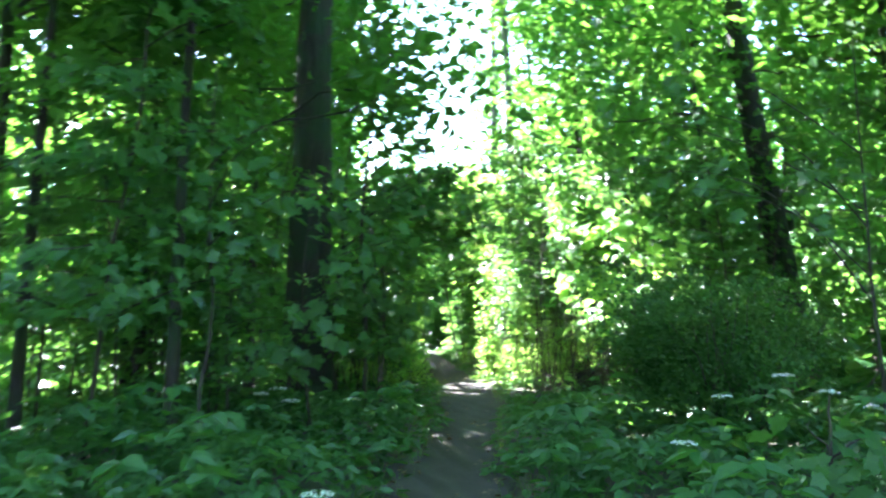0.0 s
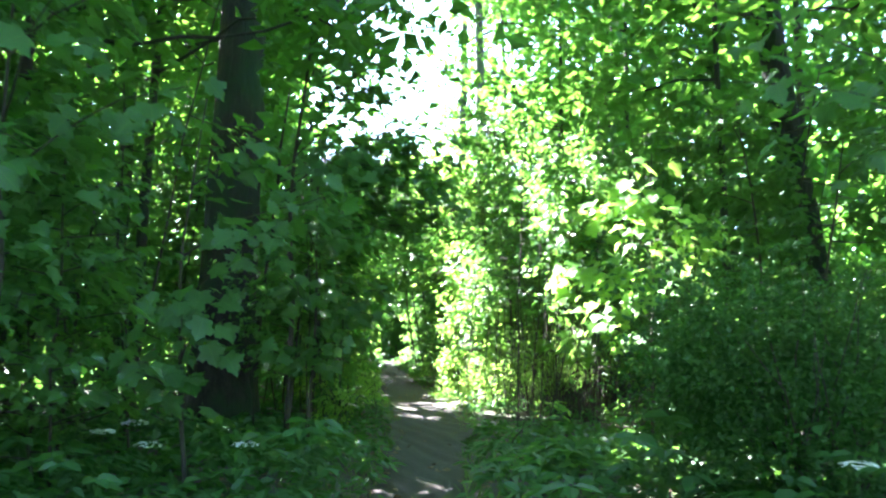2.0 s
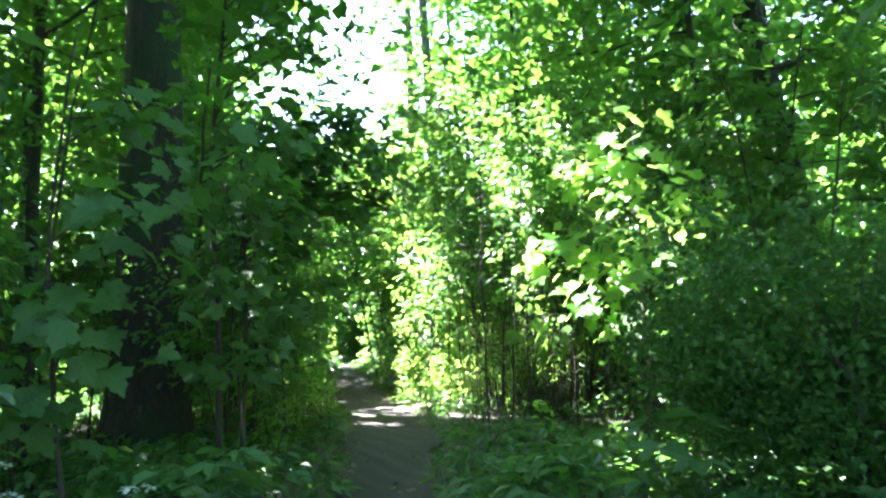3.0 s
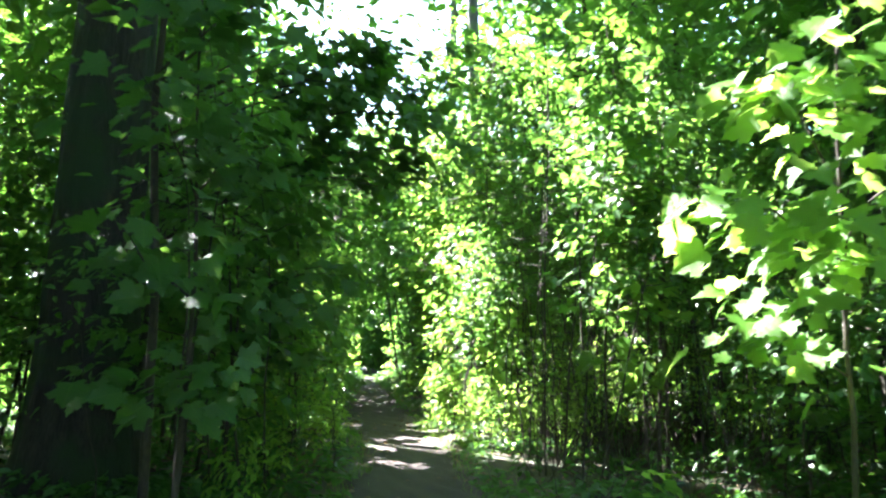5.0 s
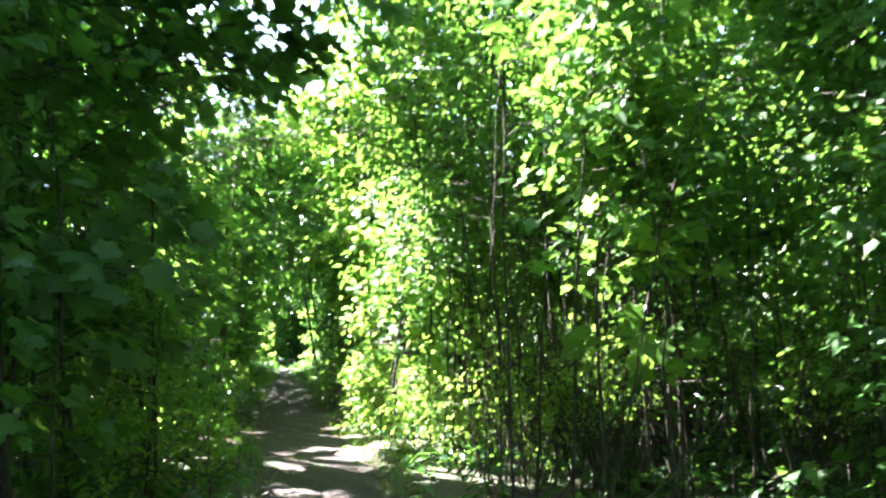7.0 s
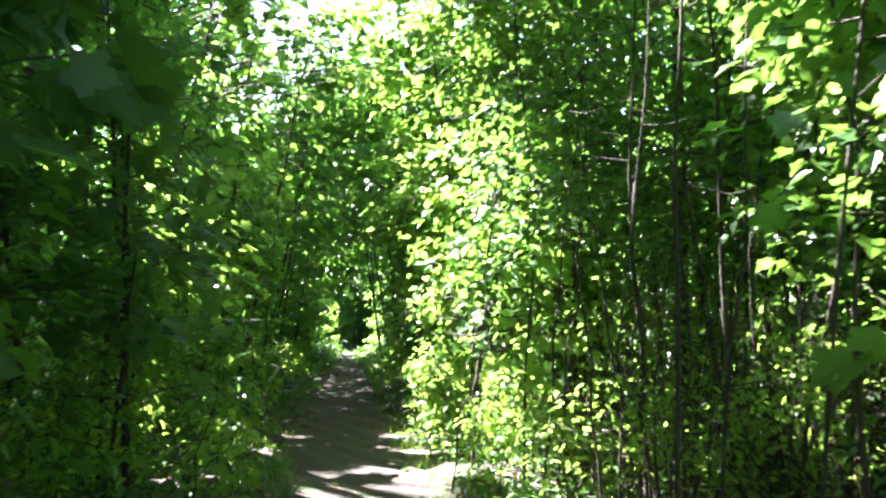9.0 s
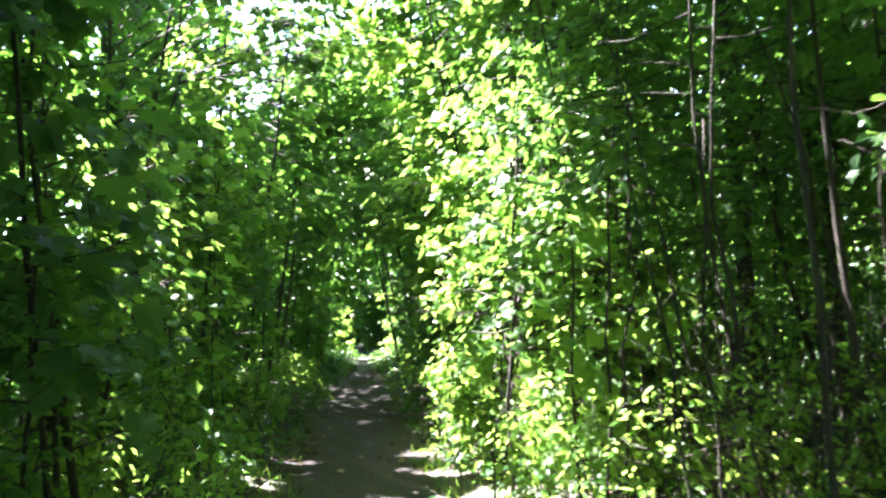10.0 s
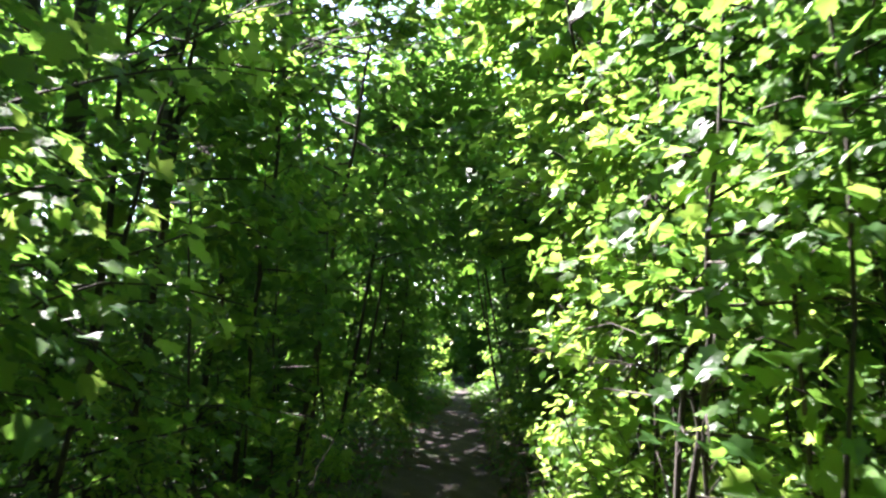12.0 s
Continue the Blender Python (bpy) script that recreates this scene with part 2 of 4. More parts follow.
def path_x(y):
    """The middle of the footpath."""
    return np.interp(y, [-20, 0, 7, 11, 17, 20, 22, 26, 35, 45, 80], [-0.6, -0.1, 0.0, 0.3, 0.6, 0.4, 0.15, 0.0, -0.3, -0.6, -1.6])


def path_half(y):
    return np.interp(y, [-20, 10, 18, 22, 30, 37, 45], [0.42, 0.42, 0.5, 0.6, 0.55, 0.36, 0.2])


# places in the sun: centre and radius of the gaps in the leaf roof along the sun's way
GAPS = [((2.2, 11.4, 2.3), 1.0), ((2.0, 11.2, 2.7), 0.45), ((1.8, 11.2, 2.1), 0.45), ((2.3, 11.2, 3.1), 0.4), ((2.6, 15.6, 3.1), 1.2), ((1.35, 19.3, 1.9), 0.95), ((0.75, 19.5, 0.0), 0.8), ((1.4, 19.8, 0.1), 0.6), ((1.9, 20.1, 0.1), 0.5),
        ((1.25, 20.9, 1.6), 0.95), ((1.3, 21.6, 2.8), 1.0), ((1.1, 22.5, 0.9), 1.0), ((1.1, 23.6, 1.8), 1.0), ((2.8, 18.8, 5.3), 1.2), ((-1.0, 23.0, 4.4), 0.9), ((0.9, 22.6, 4.5), 0.8), ((1.1, 21.3, 5.0), 1.05), ((2.9, 16.8, 1.6), 0.45), ((3.2, 16.6, 0.25), 0.35), ((4.6, 17.4, 3.0), 0.5), ((2.7, 15.9, 2.9), 1.0), ((-0.9, 19.6, 0.2), 0.35), ((-0.7, 21.5, 0.2), 0.35), ((8.0, 17.5, 3.0), 1.6), ((-7.5, 16.0, 2.2), 0.9), ((3.3, 13.6, 0.0), 0.35),
        ((-0.4, 45.5, 0.3), 1.6), ((-0.6, 18.9, 2.0), 0.32), ((-1.3, 19.5, 2.8), 0.36), ((2.4, 10.6, 0.0), 0.4), ((-0.4, 22.6, 0.0), 0.3), ((0.2, 25.5, 0.0), 0.25), ((0.0, 27.0, 5.4), 1.6), ((0.8, 25.0, 5.2), 1.4)]


def camera_x(y):
    """The camera's line along the path, near which leaves are taken away."""
    return np.interp(y, [0, 2.3, 7, 10, 13, 16.4, 20], [0, 0.05, 0.25, 0.5, 0.58, 0.6, 0.4])


def clear_view(P, half):
    """True for leaves clear of the camera's line, its last view, the path's far opening and the sight lanes."""
    off = np.abs(P[:, 0] - camera_x(P[:, 1]))
    # Space emptied in front of the camera's last position.
    end_view = (P[:, 1] > 16.0) & (P[:, 1] < 18.2) & (off < np.where(P[:, 0] > camera_x(P[:, 1]), 1.8, 0.8)) & (P[:, 2] < 3.4) | (P[:, 1] > 18.0) & (P[:, 1] < 19.2) & (off < 0.7) & (P[:, 2] < 2.4)
    tunnel = (P[:, 1] > 18.5) & (P[:, 1] < 48) & (np.abs(P[:, 0] - path_x(P[:, 1])) < path_half(P[:, 1]) + 0.25) & (P[:, 2] < 2.7)
    return ~((off < half) & (P[:, 1] < 17.6) & (P[:, 2] < 2.7)) & ~end_view & ~tunnel & sight_lanes(P)


def sight_lanes(P):
    """False for leaves in the two lanes cut along the camera's first sight lines to the old trunk and to the leaning
    one.
    """
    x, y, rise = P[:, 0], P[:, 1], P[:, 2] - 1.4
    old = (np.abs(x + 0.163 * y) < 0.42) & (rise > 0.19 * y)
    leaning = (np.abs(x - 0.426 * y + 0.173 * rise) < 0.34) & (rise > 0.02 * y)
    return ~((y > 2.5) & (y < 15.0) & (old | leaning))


def shaded(P):
    """True for leaves that do not stand in a gap of the leaf roof, on the sun's side of a sunlit place. Sprigs left in the gaps dapple the light."""
    keep = np.ones(len(P), bool)
    s = np.array(TO_SUN)
    across = unit(np.cross(s, (0, 0, 1.0)))
    u, v = P @ across, P @ np.cross(s, across)
    sprig = np.sin(u * 5.3 + 1.4 * np.sin(v * 3.9)) + np.sin(v * 6.1 + 1.2 * np.sin(u * 4.3 + 2.0)) > 1.3
    for c, r in GAPS:
        d = P - np.array(c)
        along = d @ s
        off = np.linalg.norm(d - along[:, None] * s, axis=1)
        keep &= ~((along > 0.8 * r + 0.35) & (off < r))
    return keep | sprig


# ---- ground and path ----
def ground_height(x, y):
    d = np.abs(x - path_x(y)) - path_half(y)
    bank = 0.10 / (1 + np.exp(-(d - 0.18) * 9)) - 0.06
    return bank + 0.05 * np.sin(x * 0.9 + 1.3) * np.sin(y * 0.7) + 0.02 * np.sin(x * 3.1 + y * 2.3)


def grid(xs, ys, height):
    X, Y = np.meshgrid(xs, ys)
    V = np.c_[X.ravel(), Y.ravel(), height(X.ravel(), Y.ravel())]
    w = len(xs)
    i = (np.arange(len(ys) - 1)[:, None] * w + np.arange(w - 1)[None]).ravel()
    return V, np.c_[i, i + 1, i + 1 + w, i + w]


far = np.array([400, 150, 70, 40, 25, 16])
xs = np.r_[-far, np.arange(-12, 12.01, 0.2), far[::-1]]
ys = np.r_[-far, np.arange(-12, 56.01, 0.25), 56 + far[::-1]]
tagged(new("ground", mesh("ground", *grid(xs, ys, ground_height), SOIL, True)), "dark woodland soil under undergrowth and leaf litter", "ground", kind="structure")


def build_path():
    ys = np.arange(-12, 47.6, 0.12)
    us = np.linspace(-1.25, 1.25, 22)
    U, Y = np.meshgrid(us, ys)
    X = path_x(Y) + U * (path_half(Y) + 0.08 * np.sin(Y * 1.7) + 0.05 * np.sin(Y * 4.1 + U * 2))
    Z = 0.03 * np.sin(Y * 1.3 + U) * 0.4 + 0.012 * np.sin(Y * 7 + U * 9) - 0.035 * (1 - U ** 2) * 0.5 + 0.02 - 0.10 * np.clip(np.abs(U) - 1, 0, 1)
    w = len(us)
    i = (np.arange(len(ys) - 1)[:, None] * w + np.arange(w - 1)[None]).ravel()
    me = mesh("footpath", np.c_[X.ravel(), Y.ravel(), Z.ravel()], np.c_[i, i + 1, i + 1 + w, i + w], TRODDEN, True)
    tagged(new("path", me), "narrow trodden earth footpath through the wood", "footpath", kind="structure")


build_path()


# ---- trees ----
def wander(a, b, n, sway, r=rng):
    t = np.linspace(0, 1, n)[:, None]
    w = r.normal(0, sway, (n, 3)).cumsum(0) * np.sin(t * np.pi)
    return np.asarray(a) * (1 - t) + np.asarray(b) * t + w


def canopy_tree(base, top, radius, crown_from, crown_radius, leaves, label, bark=BARK, leaf=0.17, limbs=8, open_sky=True, group="trees of the wood", shape=CLUMP_LEAF):
    """A tall tree: a tapered trunk with spread roots, limbs, and a crown of leaf clusters at the limbs' ends."""
    base, top = np.array(base, float), np.array(top, float)
    ob = empty("tree", pose(*base), label, "tree", group)
    top = top - base
    rows, sides = (60, 36) if radius > 0.25 else (24, 14)
    knots = wander((0, 0, -0.15), top, 14, 0.03 * radius / 0.3)
    t = np.linspace(0, 1, rows)
    line = np.stack([np.interp(t, np.linspace(0, 1, 14), knots[:, k]) for k in range(3)], 1)
    R = radius * (1 - 0.75 * t) * (1 + 0.55 * np.exp(-t * 30))
    V, F = tube(line, R, sides)
    furrow = rng.normal(0, 0.035, (1, sides, 1)) + rng.normal(0, 0.018, (rows, sides, 1))
    V = (line[:, None] + (V.reshape(rows, sides, 3) - line[:, None]) * (1 + furrow)).reshape(-1, 3)
    part("trunk", mesh("trunk", V, F, bark, True), ob)
    H = top[2]
    clusters = []
    for i in range(limbs):
        z = crown_from + (H - crown_from) * (i + 0.3) / limbs
        p = np.array([np.interp(z, line[:, 2], line[:, k]) for k in range(3)])
        a = i * 2.4 + rng.uniform(-0.5, 0.5)
        reach = crown_radius * rng.uniform(0.75, 1.1) * (1.1 - 0.5 * (z - crown_from) / (H - crown_from + 1e-6))
        q = p + np.array([math.cos(a) * reach, math.sin(a) * reach, reach * rng.uniform(0.1, 0.5)])
        L = wander(p, q, 7, 0.07)
        if shaded(L + base).mean() > 0.6:
            part("limb", mesh("limb", *tube(L, np.linspace(radius * 0.3, 0.015, 7), 6), bark, True), ob)
        for f in (0.4, 0.65, 0.85, 1.0):
            c = p * (1 - f) + q * f
            for _ in range(4):
                clusters.append(c + rng.normal(0, 0.6, 3) * (1, 1, 0.8))
    C = np.array(clusters)
    per = max(1, leaves // len(C))
    P = np.repeat(C, per, 0) + rng.normal(0, 1, (len(C) * per, 3)) * (0.66, 0.66, 0.34)
    world_p = P + base
    side = np.abs(world_p[:, 0] - path_x(world_p[:, 1]) + 0.4)
    # Leaves on the first sight lines to the two trunks are dropped too.
    keep = shaded(world_p) & (world_p[:, 2] > 2.4) & sight_lanes(world_p)
    keep &= ~(open_sky & (world_p[:, 1] > 17) & (world_p[:, 2] < 1.5 + 0.42 * world_p[:, 1]) & (side < 1.3 + 0.04 * world_p[:, 1]) & (rng.random(len(P)) < 0.75))
    P = P[keep]
    if len(P):
        n = len(P)
        D = rng.normal(0, 1, (n, 3)) * (1, 1, 0.5)
        N = rng.normal(0, 0.6, (n, 3)) + (0, 0, 1)
        tagged(part("crown", mesh("crown", *foliage(P, D, N, leaf * rng.uniform(0.6, 1.2, n), shape), CANOPY), ob), kind="stuff")
    return ob


reseed(1)
canopy_tree((-2.5, 15.3, 0), (-2.2, 15.7, 20), 0.43, 9.5, 4.4, 8000, "large old tree with a thick dark trunk beside the path")
canopy_tree((6.9, 15.9, 0), (4.4, 16.2, 18), 0.28, 4.5, 3.8, 8000, "leaning tree with a dark slender trunk among shrubs")
canopy_tree((2.9, 31, 0), (1.8, 31, 22), 0.25, 13, 3.0, 4000, "tall straight tree seen against the bright sky", PALE_BARK)
canopy_tree((2.6, 39, 0), (2.5, 39, 24), 0.26, 14, 3.0, 4000, "tall straight tree with grey bark against the sky", PALE_BARK)
canopy_tree((4.0, 32, 0), (3.0, 32, 20), 0.12, 12, 2.4, 2500, "thin young tree with a bare trunk", PALE_BARK)
# Two trees added mostly out of view; their crowns darken the path below.
canopy_tree((3.2, 1.4, 0), (0.6, 7.0, 14), 0.16, 6.0, 4.2, 8000, "woodland tree leaning over the path, added for its shade", leaf=0.27, shape=SMALL_LEAF)
canopy_tree((-3.4, 2.6, 0), (-0.6, 10.0, 15), 0.17, 7.0, 4.2, 8500, "woodland tree leaning over the path, added for its shade", leaf=0.27, shape=SMALL_LEAF)
canopy_tree((-3.6, 24, 0), (-3.0, 24, 15), 0.13, 7.0, 3.6, 6000, "slim tree with small leaves dark against the sky", leaf=0.13, open_sky=False)
# Crowns added, mostly above the view, to shade the thicket and far bush.
for tx, ty, th in ((-4.2, 27.5, 19), (-5.6, 32.5, 22), (-3.9, 22.8, 17), (4.6, 29.0, 21), (-3.4, 58.0, 20), (3.2, 60.0, 21)):
    canopy_tree((tx, ty, 0), (tx + 0.9, ty + 0.2, th), 0.15, 12.2 if ty < 50 else 4.0, 4.6, 3700 if ty < 50 else 8000, "tall tree with a spreading crown added for shade", leaf=0.3, limbs=10, shape=SMALL_LEAF)
# Low crowns added as a roof that keeps skylight and sun off both sides.
for gx, gy, low in [(-3.9, 5.6, 4.6), (-2.7, 8.3, 4.8), (-3.4, 10.4, 3.8), (-3.0, 12.8, 4.2), (-4.1, 11.2, 4.3), (-4.6, 9.0, 4.2), (5.8, 10.2, 4.0), (4.8, 14.8, 4.4), (5.6, 8.4, 3.9), (6.9, 11.2, 4.4), (-3.0, 18.7, 3.4), (-3.7, 21.6, 3.7), (3.5, 20.6, 5.0), (4.7, 19.4, 4.8), (5.2, 22.4, 4.6)]:
    canopy_tree((gx, gy, 0), (gx * 0.95, gy + 0.3, low + 5.5), 0.075, low, 2.1, 2800, "slender understorey tree with a low dense crown added for shade", leaf=0.27, shape=SMALL_LEAF)
# The last four and those behind the start are added for their shade.
for gx, gy in [(-7, 3.5), (-5.5, 10), (-9, 14), (-6, 19.5), (-10, 23), (-4.8, 26), (-8, 31), (-4.2, 37), (5, 3), (6.2, 9.0), (9, 10), (9, 20), (5.2, 24), (9.5, 29),
               (5.6, 37), (-4.6, 4), (3.4, 4), (0.8, -3), (-4, -4), (6, -4), (-11, 6), (12, 15), (-13, 16), (13, 24), (-12, 37), (11, 39), (-3.4, 21), (-5.5, 14.6), (-4.6, 17.6), (-5.0, 7.4), (5.3, 6.4)]:
    x, y = gx + rng.uniform(-0.4, 0.4), gy + rng.uniform(-0.4, 0.4)
    h = rng.uniform(14, 19)
    canopy_tree((x, y, 0), (x + rng.normal(0, 0.6), y + rng.normal(0, 0.6), h), rng.uniform(0.09, 0.17), rng.uniform(4.5, 6.0) + (2.2 if abs(gx) > 7 else 0), rng.uniform(3.6, 4.6), 5000 if gy > 10 else 3200,
                "woodland tree with a slim dark trunk and leafy crown", shape=CLUMP_LEAF if gy > 17 and abs(gx) < 9 else SMALL_LEAF, leaf=0.22 if gy > 17 and abs(gx) < 9 else 0.31)


# ---- saplings and shrubs ----
def spray_plant(height, branches, leaves, leaf, reach, start=0.25, droop=0.15, stem=0.018, r=rng, flat=0.28, top=None):
    """Stem line, branch tubes and leaf frames of a young tree that holds its leaves in layers."""
    top = np.array([r.normal(0, 0.25), r.normal(0, 0.25), height]) if top is None else np.array(top, float)
    line = wander((0, 0, -0.05), top, 9, 0.03, r)
    tubes, P, D, N = [], [], [], []
    for i in range(branches):
        f = start + (1 - start) * (i + r.uniform(0, 0.8)) / branches
        p = np.array([np.interp(f * height, line[:, 2], line[:, k]) for k in range(3)])
        a = i * 2.4 + r.uniform(-0.6, 0.6)
        ln = reach * r.uniform(0.6, 1.1) * (1.15 - 0.6 * f)
        q = p + np.array([math.cos(a) * ln, math.sin(a) * ln, ln * r.uniform(-0.1, 0.45)])
        L = wander(p, q, 5, 0.02, r)
        L[-1, 2] -= droop * ln
        tubes.append(tube(L, np.linspace(stem * 0.4, 0.003, 5), 4))
        k = leaves // branches
        s = r.uniform(0.15, 1.08, k)
        out = unit(q - p)
        side = np.cross(out, (0, 0, 1))
        spread = r.normal(0, 0.24 * ln + 0.05, k)
        pos = p + (q - p) * s[:, None] + side * spread[:, None] + r.normal(0, 0.05, (k, 3)) - np.array([0, 0, droop * ln]) * (s[:, None] ** 2)
        P.append(pos)
        D.append(out * 0.6 + side * np.sign(spread)[:, None] * 0.8 + r.normal(0, 0.35, (k, 3)) - (0, 0, 0.5))
        N.append(np.array([0, 0, 0.9]) + out * 0.45 + r.normal(0, flat, (k, 3)))
    P, D, N = np.concatenate(P), np.concatenate(D), np.concatenate(N)
    S = leaf * r.uniform(0.55, 1.2, len(P))
    R = np.linspace(stem, stem * 0.3, 9)
    return tube(line, R, 6), tubes, (P, D, N, S)


HERE = Matrix.Identity(4)
LEAF_FRAMES = {}


def sapling_kind(name, label, category, group, shape, mat, at, **kw):
    """One young tree with its parts: stem, twig growth, and foliage."""
    stem, tubes, (P, D, N, S) = spray_plant(**kw)
    ob = empty(name, at, label, category, group)
    if at is not HERE:
        keep = shaded(P + np.array(at.translation)) & clear_view(P + np.array(at.translation), 1.2)
        P, D, N, S = P[keep], D[keep], N[keep], S[keep]
        tubes = [t for t in tubes if (shaded(t[0][-1:] + np.array(at.translation)) & clear_view(t[0][-1:] + np.array(at.translation), 0.9))[0]] or tubes[:1]
    LEAF_FRAMES[ob] = (P, D, N, S, shape, mat, tubes)
    part("stem", mesh("stem", *stem, TWIG, True), ob)
    tagged(part("twig_growth", mesh("twig_growth", *join(tubes), TWIG, True), ob), kind="stuff")
    tagged(part("foliage", mesh("foliage", *foliage(P, D, N, S, shape), mat), ob), kind="stuff")
    return ob


def scatter(kinds, spots, low=0.8, high=1.2):
    """Copies of the kinds at the spots. A copy that stands in a gap of the leaf roof loses the leaves there."""
    for x, y in spots:
        kind = kinds[int(rng.integers(len(kinds)))]
        m = pose(x, y, float(ground_height(x, y)) - 0.01, rng.normal(0, 3), rng.normal(0, 3), rng.uniform(0, 360))
        s = rng.uniform(low, high)
        ob = copy_thing(kind, m)
        ob.scale = (s, s, s)
        if kind in LEAF_FRAMES:
            P, D, N, S, shape, mat, tubes = LEAF_FRAMES[kind]
            W = s * P @ np.array(m.to_3x3()).T + np.array(m.translation)
            keep = shaded(W) & clear_view(W, 1.2)
            if not keep.all():
                leafage = [c for c in ob.children if c.name.startswith("foliage")][0]
                close = shape is LOBED_LEAF and y < 21 and abs(x - camera_x(y)) < 3.2
                leafage.data = mesh("foliage", *foliage(P[keep], D[keep], N[keep], S[keep] * (0.64 if close and y > 17 else 1), MIDDLE_LEAF if close else shape), mat)
                tips = s * np.array([t[0][-1] for t in tubes]) @ np.array(m.to_3x3()).T + np.array(m.translation)
                left = [t for t, good in zip(tubes, shaded(tips) & clear_view(tips, 1.1)) if good] or tubes[:1]
                twigs = [c for c in ob.children if c.name.startswith("twig_growth")][0]
                twigs.data = mesh("twig_growth", *join(left), TWIG, True)
    for k in kinds:
        for c in (*k.children_recursive, k):
            bpy.data.objects.remove(c)


def spots(n, x0, x1, y0, y1, clear, apart=0.3, unscreened=False, thin=False):
    """Random spots off the path, away from the camera's sight lines to the two trunks."""
    got, tries = [], 0
    while len(got) < n and tries < n * 40:
        tries += 1
        x, y = rng.uniform(x0, x1), rng.uniform(y0, y1)
        if abs(x - path_x(y)) < path_half(y) + clear or any((x - a) ** 2 + (y - b) ** 2 < apart ** 2 for a, b in got):
            continue
        # Bearings from the camera's start where tall plants would hide the trunks.
        if unscreened and y < 15.4 and (-0.33 < x / y < -0.03 or 0.38 < x / y < 0.5):
            continue
        if y < 15.2 and abs(x + 0.175 * (y - 1)) < 0.5:
            continue
        if unscreened and y < 18.2 and 0 < x < 2.5:
            continue
        if thin and 1.7 < x < 6 and 14.5 < y < 22.5 and rng.random() < 0.93:
            continue
        got.append((x, y))
    return got


reseed(2)
small = [sapling_kind("sapling", "leafy sapling with thin stem in the undergrowth", "sapling", "saplings beside the path", sh, UNDER, HERE,
                      height=h, branches=b, leaves=n, leaf=lf, reach=re, start=0.22) for h, b, n, re, sh, lf in
         [(2.2, 22, 620, 0.8, OVATE_LEAF, 0.10), (2.8, 26, 620, 0.9, LOBED_LEAF, 0.12), (1.6, 18, 520, 0.7, OVATE_LEAF, 0.09), (3.2, 30, 760, 1.0, LOBED_LEAF, 0.12)]]
scatter(small, spots(50, -5.5, 0.2, 8.5, 42, 0.5, 0.4) + spots(85, 0.6, 6.5, 13.5, 44, 0.45, 0.4, thin=True))
reseed(3)
tall = [sapling_kind("young_tree", "slender young tree with layered green leaves", "young tree", "young trees of the understory", sh, UNDER, HERE,
                     height=h, branches=b, leaves=n, leaf=lf, reach=re, start=st, stem=0.028) for h, b, n, re, sh, lf, st in
        [(4.6, 24, 1600, 1.5, LOBED_LEAF, 0.125, 0.15), (5.4, 26, 1700, 1.6, LOBED_LEAF, 0.14, 0.2), (6.4, 28, 2200, 1.8, OVATE_LEAF, 0.13, 0.25), (4.0, 20, 1400, 1.3, LOBED_LEAF, 0.12, 0.15), (5.0, 24, 1600, 1.5, LOBED_LEAF, 0.11, 0.3)]]
scatter(tall, spots(32, -5.2, 0, 9, 44, 0.9, 0.6, True) + spots(5, -8, -2.2, 4.5, 20, 0.9, 0.6, True) + spots(50, 1, 9, 15, 46, 0.9, 0.6, True, True)
        + spots(12, 4.2, 9, 7, 16, 0.9, 0.6, True) + [(-4.6, 9.5), (-5.6, 12.5), (-5.0, 14.5), (-6.5, 16.5), (-4.2, 17.5), (-3.5, 8.2), (-6.8, 13.5)])

reseed(4)
bare = [sapling_kind("thin_sapling", "thin bare stem with a few leaves at its top", "sapling", "bare stems of the thicket", OVATE_LEAF, UNDER, HERE,
                     height=h, branches=12, leaves=n, leaf=0.11, reach=0.7, start=0.6, stem=st) for h, n, st in ((3.2, 150, 0.011), (4.2, 190, 0.015), (2.6, 120, 0.009), (3.6, 170, 0.013))]
scatter(bare, spots(48, 1.4, 6.5, 14.5, 30, 0.6, 0.2) + spots(20, 1.8, 5.0, 15, 21.5, 0.6, 0.2) + spots(40, -5.5, -0.5, 8, 30, 0.6, 0.25))


reseed(17)
thicket = [sapling_kind("thicket_sapling", "thin twiggy sapling with small leaves in the thicket", "sapling", "saplings of the thicket", sh, UNDER, HERE,
                        height=h, branches=b, leaves=n, leaf=lf, reach=re, start=st, stem=0.012, flat=0.4) for sh, h, b, n, re, st, lf in
           ((LOBED_LEAF, 4.4, 34, 800, 1.0, 0.4, 0.1), (OVATE_LEAF, 3.6, 30, 700, 0.8, 0.25, 0.065), (LOBED_LEAF, 5.2, 36, 950, 1.1, 0.45, 0.11), (OVATE_LEAF, 2.6, 26, 520, 0.7, 0.2, 0.06))]
scatter(thicket, spots(56, 1.6, 6.5, 15.6, 23, 0.7, 0.35))


